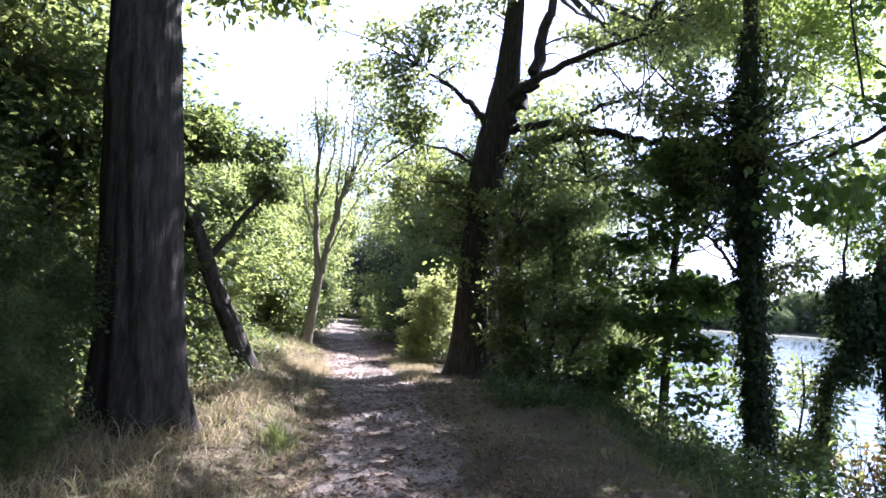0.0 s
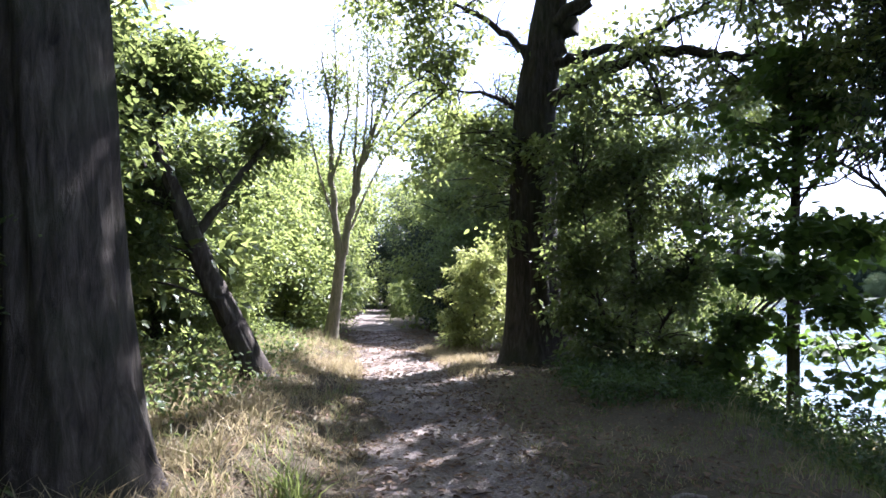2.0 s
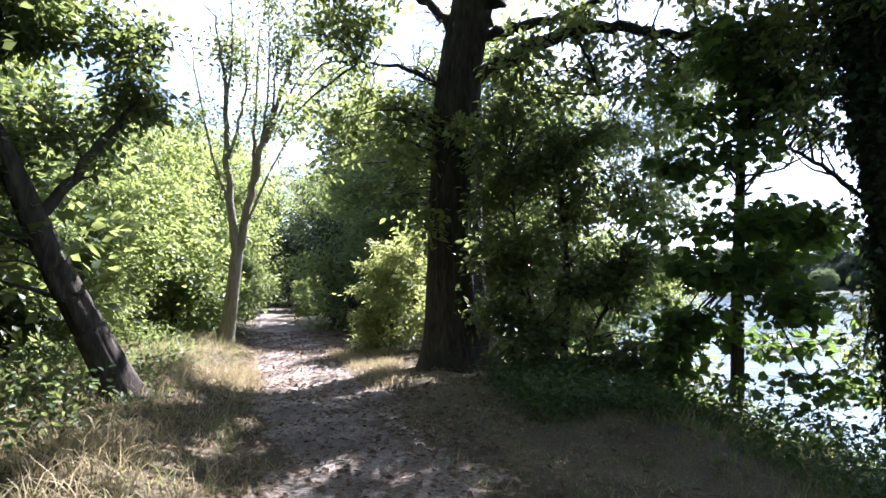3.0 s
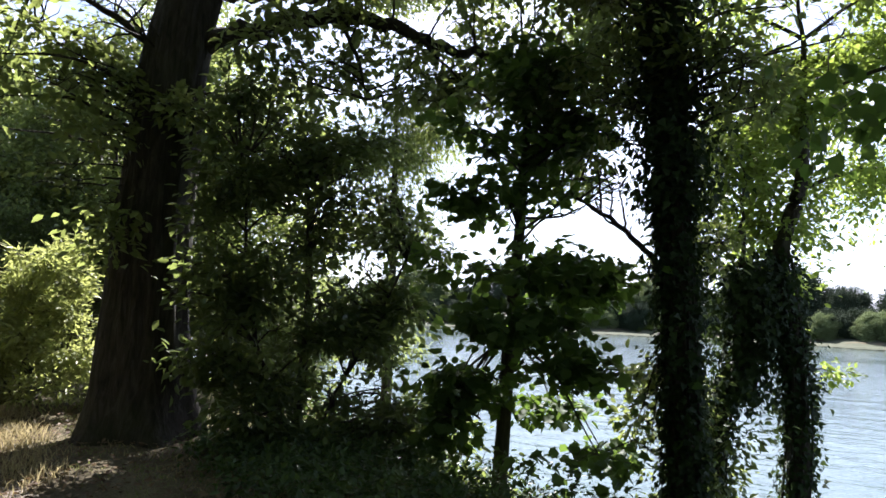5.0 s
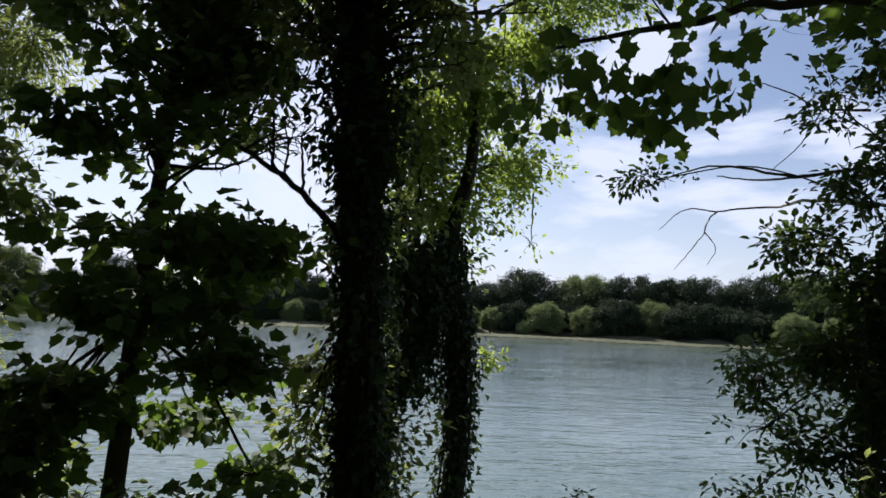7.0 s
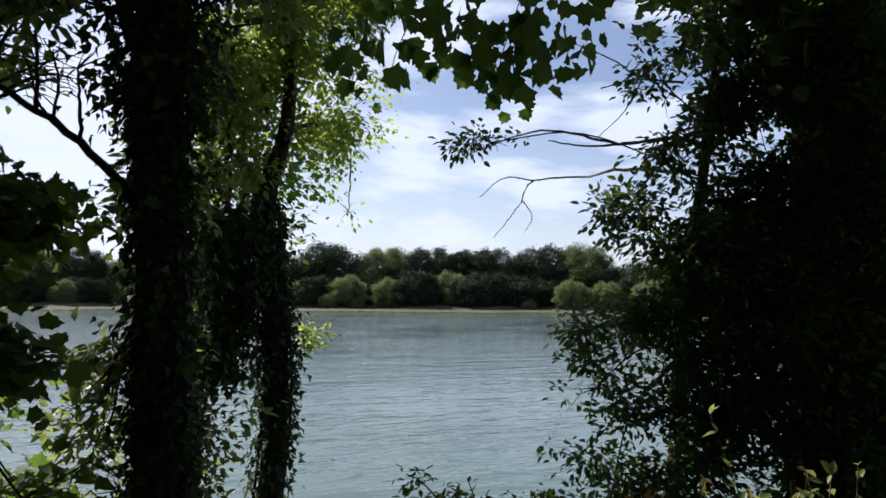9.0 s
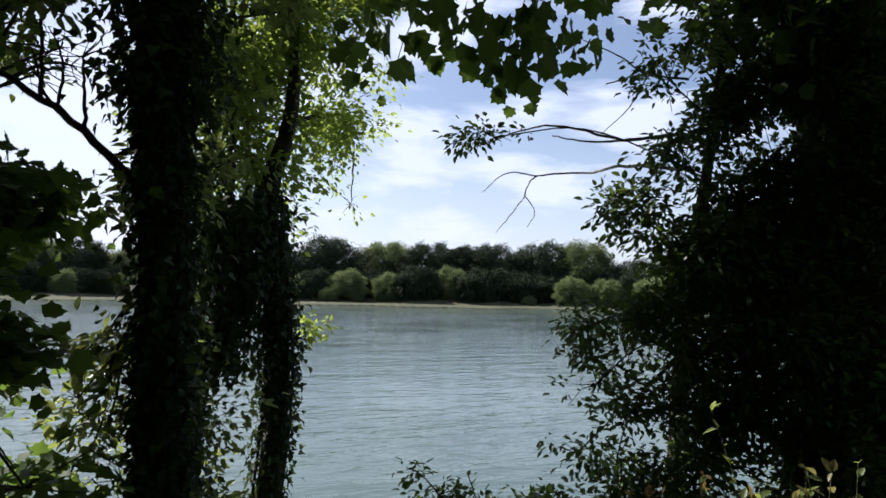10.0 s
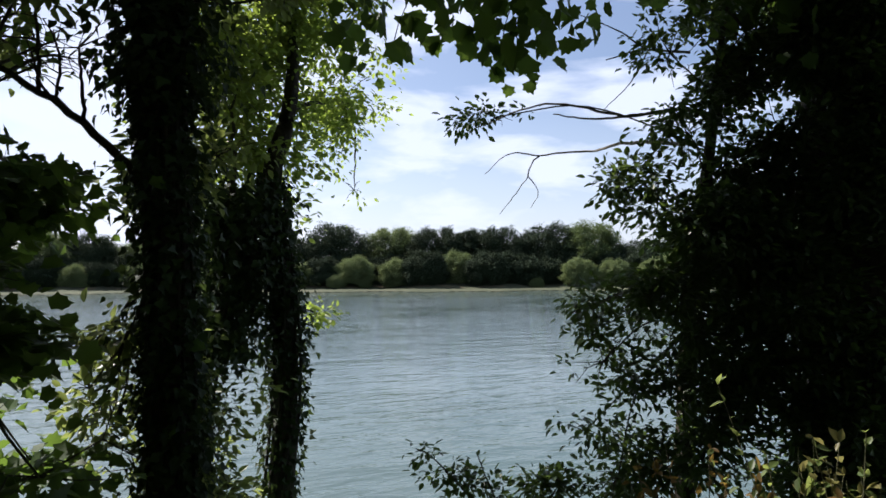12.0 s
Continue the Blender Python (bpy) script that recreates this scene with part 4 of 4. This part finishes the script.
thorn = tree("thorn_tree", (6.3, 5.9, gz(6.3, 5.9)), "dark hawthorn hanging over the water with dead twigs",
             [(6.3, 5.9, gz(6.3, 5.9) - 0.2), (6.25, 5.85, 0.6), (6.15, 5.75, 1.8), (6.1, 5.6, 3.0), (6.0, 5.5, 4.0)], [0.09, 0.075, 0.06, 0.035, 0.008], [],
             [(5.85, 6.15, 2.15, 0.3, 0.4, 0.35), (5.8, 5.75, 1.7, 0.5, 0.45, 0.45), (5.75, 6.25, 1.3, 0.5, 0.5, 0.22), (5.8, 5.9, 0.95, 0.4, 0.6, 0.3),
              (5.75, 6.1, 0.5, 0.35, 0.5, 0.3), (5.8, 5.5, 0.6, 0.35, 0.5, 0.5), (5.7, 6.0, 0.0, 0.45, 0.4, 0.3), (5.7, 5.3, 1.5, 0.5, 0.4, 0.6), (5.8, 5.45, 3.4, 0.5, 0.5, 0.75), (5.75, 5.2, 2.5, 0.45, 0.45, 0.6), (5.9, 5.75, 3.6, 0.4, 0.4, 0.4), (5.9, 5.55, 2.8, 0.3, 0.3, 0.5), (6.2, 7.45, 2.88, 0.22, 0.3, 0.17), (5.75, 4.9, 1.0, 0.5, 0.5, 0.8), (5.6, 5.0, 0.1, 0.5, 0.5, 0.5), (5.55, 4.7, 2.2, 0.35, 0.35, 0.7)]
             + [(5.8, 6.6, 0.8, 0.3, 0.3, 0.4), (5.8, 6.8, 1.2, 0.22, 0.22, 0.14), (5.8, 6.75, 0.25, 0.3, 0.28, 0.18), (5.8, 6.5, -0.1, 0.4, 0.45, 0.3),
                (5.85, 5.5, 3.0, 0.5, 0.5, 0.8), (5.85, 5.9, 2.6, 0.3, 0.3, 0.3), (5.8, 5.0, 3.2, 0.5, 0.5, 0.8), (5.9, 5.3, 4.0, 0.6, 0.6, 0.5), (5.7, 5.6, 2.0, 0.4, 0.4, 0.4), (5.9, 5.1, 2.3, 0.6, 0.5, 0.6), (5.95, 6.0, 3.3, 0.3, 0.3, 0.4), (5.8, 4.6, 3.0, 0.5, 0.5, 0.9)],
             DARK_BARK, THORN, "plain", 0.072, 54000, 34, 0.13, 0.39, 0.45, flare=0.2, sides=16, seed=14, thick=0.008, twig_count=900)
dead = [([(6.1, 5.6, 2.75), (6.15, 5.85, 2.88), (6.05, 6.35, 2.82), (5.97, 7.0, 2.92), (5.97, 7.6, 2.74)], 0.022, 0.004),
        ([(6.1, 6.2, 2.84), (6.05, 6.6, 2.80), (6.0, 6.95, 2.84)], 0.013, 0.005),
        ([(6.2, 5.8, 2.6), (7.6, 6.1, 2.9), (8.85, 6.3, 3.06), (8.85, 6.95, 3.02), (8.85, 7.15, 2.7), (8.85, 7.47, 2.28)], 0.022, 0.004),
        ([(8.85, 6.95, 3.02), (8.83, 7.35, 3.05), (8.83, 7.66, 2.8)], 0.011, 0.004),
        ([(8.85, 7.1, 2.76), (8.85, 6.98, 2.55), (8.87, 7.08, 2.35)], 0.008, 0.003),
        ([(6.1, 5.8, 3.35), (6.08, 6.2, 3.38), (6.05, 6.5, 3.3)], 0.012, 0.005),
        ([(6.08, 6.15, 3.37), (6.05, 6.4, 3.55), (6.0, 6.75, 3.7)], 0.009, 0.003),
        ([(6.08, 6.15, 3.37), (6.05, 6.3, 3.1), (6.0, 6.55, 2.85)], 0.007, 0.003),
        ([(6.1, 5.9, 1.6), (5.9, 6.4, 1.35), (5.75, 6.85, 1.15)], 0.012, 0.003)]
for pts, r0, r1 in dead:
    line, (V, F) = limb_mesh(pts, r0, r1, 6, 8)
    mesh_object("dead_branch", V, F, DEAD_WOOD, thorn, "bare grey dead branch", True)

tree("bank_shrub", (5.75, 7.3, -1.45), "thin leafy shrub rising from the water's edge", [(5.75, 7.25, -1.55), (5.75, 7.3, -0.9), (5.75, 7.3, -0.45)],
     [0.025, 0.018, 0.01], [([(5.75, 7.3, -0.7), (5.75, 7.6, -0.35), (5.75, 7.95, 0.02), (5.75, 8.1, 0.1)], 0.01, 0.004), ([(5.75, 7.3, -0.6), (5.75, 7.5, -0.2), (5.75, 7.6, 0.06)], 0.01, 0.004),
                            ([(5.75, 7.3, -0.6), (5.75, 7.05, -0.3), (5.75, 6.9, -0.02)], 0.01, 0.004)],
     [(5.75, 7.35, -0.22, 0.16, 0.35, 0.13), (5.75, 7.75, -0.1, 0.12, 0.2, 0.07), (5.75, 7.0, -0.12, 0.14, 0.2, 0.1), (5.75, 8.02, 0.06, 0.06, 0.08, 0.04)],
     DARK_BARK, THORN, "plain", 0.072, 700, 14, 0.1, 0.2, 0.4, flare=0.1, sides=8, category="shrub", seed=35, twig_count=60, thick=0.006)

# ---- small plants at the bank's edge ----
def sprout(px, py, height, label, mat, seed):
    """A few upright stems with pairs of leaves near the top."""
    r = np.random.default_rng(seed)
    base = gz(px, py)
    t = thing("sprout", px, py, base, label, "sprout", "sprouts on the bank")
    for s in range(4):
        lean = r.normal(0, 0.16, 2)
        h = height * r.uniform(0.7, 1.0)
        line = curve_points([(px, py, base - 0.03), (px + lean[0] * 0.4, py + lean[1] * 0.4, base + h * 0.5), (px + lean[0], py + lean[1], base + h)], 8)
        mesh_object("stem", *tubes(line[None], np.linspace(0.006, 0.002, len(line))[None], 5), PALE_BARK, t, "", True)
        P = line[r.integers(len(line) // 2, len(line), 16)]
        way = r.normal(0, 1, (16, 3)) + (0, 0, 0.6)
        tagged(mesh_object("sprout_foliage", *leaves(P, way, r.normal(0, 0.5, (16, 3)) + (0, 0, 1), r.uniform(0.04, 0.085, 16), "plain"), mat, t), kind="stuff")


sprout(3.95, 5.9, 1.4, "thin sprout with fresh yellow-green leaves", LIME, 1)
sprout(4.05, 5.6, 1.25, "thin sprout with fresh yellow-green leaves", LIME, 2)
sprout(4.1, 5.75, 1.3, "dry pale stalk with a few yellow leaves", DRY_LEAF, 31)
sprout(4.15, 5.5, 1.2, "dry pale stalk with a few yellow leaves", DRY_LEAF, 32)
for q in range(4):
    sprout(4.1 + 0.06 * q, 6.25 + 0.12 * (q % 3), 1.0 + 0.05 * q, "bronze-leaved sprout below the hawthorn", BRONZE, 5 + q)

st = thing("fallen_stick", 1.05, 6.6, gz(1.05, 6.6), "short pale broken stick lying on the verge", "stick")
line = curve_points([(0.94, 6.57, gz(1.0, 6.6) + 0.035), (1.05, 6.6, gz(1.05, 6.6) + 0.05), (1.17, 6.59, gz(1.1, 6.6) + 0.035)], 6)
mesh_object("wood", *tubes(line[None], np.linspace(0.016, 0.01, len(line))[None], 8), DEAD_WOOD, st, "", True)
x, y = rng.normal(-1.35, 0.06, 60), rng.normal(6.2, 0.06, 60)
grass("fresh_grass_tuft", x, y, np.full(60, 0.34), 0.8, 0.007, LIME, "fresh yellow-green grass tuft in the dry verge")

# ---- woodland behind and around ----
def shrub(name, label, foliage, kind, size, count, each, height, seed, bark=DARK_BARK, category="shrub"):
    h = height
    return tree(name, (0, 0, 0), label, [(0, 0, -0.3), (0.05, 0, h * 0.35), (0.1, 0.05, h * 0.75)], [0.03 * h ** 0.8, 0.02 * h ** 0.8, 0.01],
                [], [(0.0, 0.0, h * 0.35, h * 0.3, h * 0.3, h * 0.3), (h * 0.2, h * 0.05, h * 0.6, h * 0.22, h * 0.22, h * 0.22), (-h * 0.2, -h * 0.1, h * 0.62, h * 0.2, h * 0.2, h * 0.22),
                     (0.0, h * 0.1, h * 0.82, h * 0.18, h * 0.18, h * 0.17), (0.02 * h, -h * 0.2, h * 0.2, h * 0.25, h * 0.2, h * 0.2)],
                bark, foliage, kind, size, count, each, 0.05 * h ** 0.6 + 0.09, 0.34, 0.25 * h, flare=0.1, sides=10, category=category, seed=seed, twig_count=120)


dark_shrub = shrub("undergrowth_shrub", "dark leafy undergrowth shrub", SHADE, "diamond", 0.068, 19000, 42, 3.2, 20)
lime_shrub = shrub("sunlit_shrub", "sunlit yellow-green leafy shrub", LIME, "diamond", 0.105, 12000, 36, 3.6, 21)
wood_tree = shrub("woodland_tree", "leafy woodland tree in shade", OAK, "diamond", 0.13, 29000, 44, 7.5, 22, BARK, "tree")
bright_tree = shrub("backlit_tree", "backlit yellow-green woodland tree", LIME, "diamond", 0.125, 23000, 42, 7.0, 23, PALE_BARK, "tree")

# dark trees that put the tunnel's shade beside the path
tunnel_tree = shrub("holly_tree", "dark evergreen holly beside the path", TUNNEL_SHADE, "diamond", 0.085, 22000, 36, 4.6, 26, DARK_BARK, "tree")


def plant(first, spots_):
    """Copies of a plant at (x, y, size, turn); the first one stands at the first spot."""
    wide = max(abs(v.co.x) for v in first.children[-1].data.vertices)
    spots_ = [(px if abs(px - path_x(py)) > 0.75 * wide * s + 0.5 else float(path_x(py)) + math.copysign(0.75 * wide * s + 0.5, px - path_x(py)), py, s, turn)
              for px, py, s, turn in spots_]
    for c, (px, py, s, turn) in enumerate(spots_):
        m = pose(px, py, gz(px, py), 0, 0, turn) @ Matrix.Scale(s, 4)
        if c:
            copy_thing(first, m)
    px, py, s, turn = spots_[0]
    first.matrix_basis = pose(px, py, gz(px, py), 0, 0, turn) @ Matrix.Scale(s, 4)


plant(dark_shrub, [(-3.05, 4.75, 0.42, 80), (-2.55, 4.0, 0.26, 40), (-2.95, 3.5, 0.4, 120), (-3.3, 2.9, 0.5, 10), (-3.5, 5.3, 0.6, 200), (-5.1, 7.2, 1.45, 0), (-6.2, 8.4, 1.7, 15), (-6.4, 5.0, 1.8, 95), (-6.6, 11.2, 1.6, 215), (-5.9, 2.2, 1.7, 310),  (-5.2, 7.6, 1.2, 70), (-4.9, 4.9, 1.1, 200), (-5.6, 9.4, 1.0, 30), (-5.4, 12.4, 0.9, 110), (-6.4, 14.5, 1.1, 250),
                   (-4.9, 2.4, 1.1, 20), (-4.6, 0.2, 1.1, 190), (-0.6, 27, 1.5, 40), (0.6, 22, 1.3, 160), (-6.8, 27, 1.2, 20), (-7.0, 23, 1.0, 300),
                   (3.6, 19.5, 0.9, 10), (4.0, 17.6, 0.7, 140), (-0.8, 29.5, 1.3, 75), (-9.5, 34, 1.6, 220), (-4.6, 20.5, 0.8, 15), (-0.4, 20.5, 1.1, 200), (-0.6, 25.0, 1.3, 90), (-9.0, 47, 1.9, 33), (-6.4, 50, 2.0, 120), (-11.5, 45, 1.8, 260)])
plant(tunnel_tree, [(-0.6, 22.0, 1.05, 0), (-0.7, 25.5, 1.3, 120), (-5.2, 40.0, 1.6, 50), (-8.6, 38.5, 1.4, 200), (-7.6, 25.0, 0.9, 280), (-10.2, 44.0, 1.6, 310)])
plant(lime_shrub, [(-5.6, 15.6, 0.9, 0), (-5.0, 18.0, 1.05, 60), (-6.8, 19.5, 1.3, 150), (-5.6, 22.5, 1.0, 210), (-4.9, 13.4, 0.62, 300), (-8.0, 17.0, 1.3, 80),
                   (-7.9, 43.0, 0.9, 20), (0.4, 20.5, 0.7, 130), (-9.0, 12.0, 1.1, 200)])
# copies at negative y are unseen, added to cut skylight from behind the start
plant(wood_tree, [(0.4, 28, 1.15, 0), (0.3, 23.0, 0.9, 240), (0.9, 34, 1.2, 60), (3.4, 21.5, 1.15, 70), (1.2, 25.5, 1.5, 310), (-7.4, 31, 1.1, 90), (1.6, 24, 1.1, 180), (-6.6, 43, 1.2, 45), (-9.0, 38, 1.2, 270), (-12.5, 8.5, 1.1, 20),
                  (-10.5, 3.0, 1.2, 140), (-10, 21, 1.0, 60), (2.5, 31, 1.2, 100), (-14, 14, 1.2, 35), (-13, 28, 1.3, 200), (-6.5, -4, 1.3, 80), (-3.0, -9, 1.3, 190),
                  (4.0, -8, 1.3, 290), (-12, -2, 1.2, 15), (-16, 5, 1.3, 120), (2.4, -14, 1.4, 50), (-9, -12, 1.4, 310), (3.6, 40, 1.2, 230), (-6, 50, 1.3, 130), (-12, 6.0, 2.0, 60), (-12.5, 11.0, 1.8, 170), (-9.8, -1.0, 1.7, 250), (-7.8, 4.0, 1.5, 10), (-7.9, 9.3, 1.4, 100), (-10, 14.5, 1.4, 220), (-2.6, -5.5, 1.5, 75), (2.4, -6.2, 1.4, 160), (-5.4, -1.6, 1.3, 300)])
plant(bright_tree, [(-5.5, 26, 1.0, 0), (-8.4, 24.5, 1.05, 120), (-9.6, 28.0, 1.1, 240), (-11, 17.5, 1.0, 190), (-6.9, 36, 1.2, 300)])


# the wood closes the view where the path bends away; two pale shrubs paint its bright end
for first, px, py, s, turn in ((wood_tree, -7.3, 51, 1.3, 40), (wood_tree, -8.8, 54, 1.5, 130), (dark_shrub, -7.9, 49, 1.3, 250),
                                 (lime_shrub, -4.2, 33.2, 0.5, 30), (lime_shrub, -3.7, 34.5, 0.62, 140)):
    copy_thing(first, pose(px, py, gz(px, py), 0, 0, turn) @ Matrix.Scale(s, 4))


# ---- the far shore ----
def far_tree(name, label, foliage, h, wide, seed, flat_top, leaf=0.3):
    """A round crown of many clumps on a trunk, seen from across the lake."""
    q = np.random.default_rng(seed)
    blobs = [(0, 0, h * 0.5, wide * 0.72, wide * 0.72, h * 0.36)]
    for a in range(46):
        up = (a + 0.5) / 46
        ang = a * 2.4 + q.uniform(-0.3, 0.3)
        bulge = math.sqrt(max(0.0, 1 - (abs(up - 0.42) / 0.62) ** flat_top)) * q.uniform(0.82, 1.1)
        k = q.uniform(0.2, 0.33)
        blobs.append((wide * bulge * 0.84 * math.cos(ang), wide * bulge * 0.84 * math.sin(ang), h * (0.04 + 0.86 * up), wide * k, wide * k, wide * k * 0.8))
    return tree(name, (0, 0, 0), label, [(0, 0, -0.6), (0, 0, h * 0.3), (0.1, 0, h * 0.7)], [h * 0.03, h * 0.024, h * 0.01], [], blobs, BARK, foliage, "diamond", leaf,
                60000, 10, leaf * 0.9, 0.0, h * 0.16, flare=0.1, sides=8, seed=seed, twig_count=0, auto=False, group="trees on the far shore")


kinds = [far_tree("far_tree", "dark round-crowned tree on the far shore", FAR_DARK, 13.5, 7.0, 30, 2.0),
         far_tree("far_tree", "tall dark tree on the far shore", FAR_DARK, 15.5, 4.6, 31, 2.3),
         far_tree("far_willow", "pale green willow at the far water's edge", FAR_WILLOW, 6.8, 4.4, 32, 2.4, 0.24),
         far_tree("far_bush", "dark green bush near the far water's edge", FAR_DARK, 5.5, 3.6, 33, 2.4, 0.24),
         far_tree("far_tree", "lighter green round tree on the far shore", FAR_MID, 13.0, 6.4, 34, 2.2)]
placed = [0] * len(kinds)


def shore_plant(which, bearing, back, s, turn):
    a = radians(bearing)
    r = float(shore_radius(100 * math.sin(a), 7 + 100 * math.cos(a))) + back
    px, py = r * math.sin(a), 7 + r * math.cos(a)
    m = pose(px, py, gz(px, py) - 0.2, 0, 0, turn) @ Matrix.Scale(0.86 * s, 4)
    if placed[which]:
        copy_thing(kinds[which], m)
    else:
        kinds[which].matrix_basis = m
    placed[which] += 1


# the stretch across from the viewpoint: kind, bearing, distance behind the shore, size
for which, bearing, back, size in ((0, 74.1, 24, 1.2), (4, 79.2, 27, 1.2), (0, 83.0, 27, 1.1), (1, 85.8, 25, 0.95), (0, 88.4, 27, 1.1), (1, 90.6, 25, 1.02), (0, 93.0, 24, 1.18),
                                   (4, 96.3, 28, 1.22), (1, 98.6, 30, 0.8), (0, 100.8, 27, 0.85), (0, 70.6, 26, 0.9), (1, 77.0, 30, 0.75),
                                   (2, 75.8, 12, 1.0), (2, 79.6, 12, 1.08), (3, 77.6, 17, 1.25), (3, 82.0, 15, 1.3), (2, 84.8, 17, 1.35), (3, 87.4, 14, 1.25), (3, 90.4, 16, 1.2),
                                   (2, 95.4, 13, 1.05), (2, 98.4, 14, 1.0), (3, 73.2, 14, 1.1), (2, 71.4, 14, 0.9), (3, 92.8, 15, 1.1), (2, 101.6, 14, 1.0), (3, 79.4, 22, 1.3), (3, 84.6, 23, 1.4), (3, 95.2, 22, 1.3), (3, 98.2, 22, 1.3), (3, 88.8, 20, 1.3), (3, 75.4, 20, 1.3), (3, 101.0, 20, 1.3), (2, 91.7, 9, 0.42), (2, 74.2, 10, 0.5)):
    shore_plant(which, bearing, back, size, (bearing * 137) % 360)

r = random.Random(8)
for row_kinds, near, far_, small, big, step0, step1 in (((0, 0, 1, 4), 20, 28, 0.85, 1.3, 2.8, 4.6), ((0, 0, 1), 30, 38, 0.68, 0.95, 1.8, 2.6),
                                                        ((3,), 16, 20, 0.9, 1.3, 1.6, 2.2), ((2, 2, 3), 11, 15, 0.7, 1.2, 1.6, 3.4)):
    b = 18.0
    while b < 132:
        if not 69 < b < 102.5:
            shore_plant(r.choice(row_kinds), b, r.uniform(near, far_), r.uniform(small, big), r.uniform(0, 360))
        b += r.uniform(step0, step1)

# the low mown bank along the far water's edge
bear = np.radians(np.arange(14, 136, 0.35))
out_by = np.array([-2.6, -1.2, 1.0, 4.0, 8.0, 14.0, 22.0])
B, O = np.meshgrid(bear, out_by, indexing="ij")
R = shore_radius(100 * np.sin(B), 7 + 100 * np.cos(B)) + O
SX, SY = R * np.sin(B), 7 + R * np.cos(B)
SZ = np.maximum(land(SX, SY), -1.05 + 0.3 * smooth(-2.2, -1.0, O)) + 0.1 + 0.04 * np.sin(B * 400 + O)
i, j = np.meshgrid(np.arange(len(bear) - 1), np.arange(len(out_by) - 1), indexing="ij")
F = np.stack([i * 7 + j, i * 7 + j + 1, (i + 1) * 7 + j + 1, (i + 1) * 7 + j], -1).reshape(-1, 4)
tagged(mesh_object("far_bank", np.stack([SX, SY, SZ], -1).reshape(-1, 3), F, FAR_GRASS, smooth=True), "pale grassy bank along the far water's edge", "bank", kind="structure")
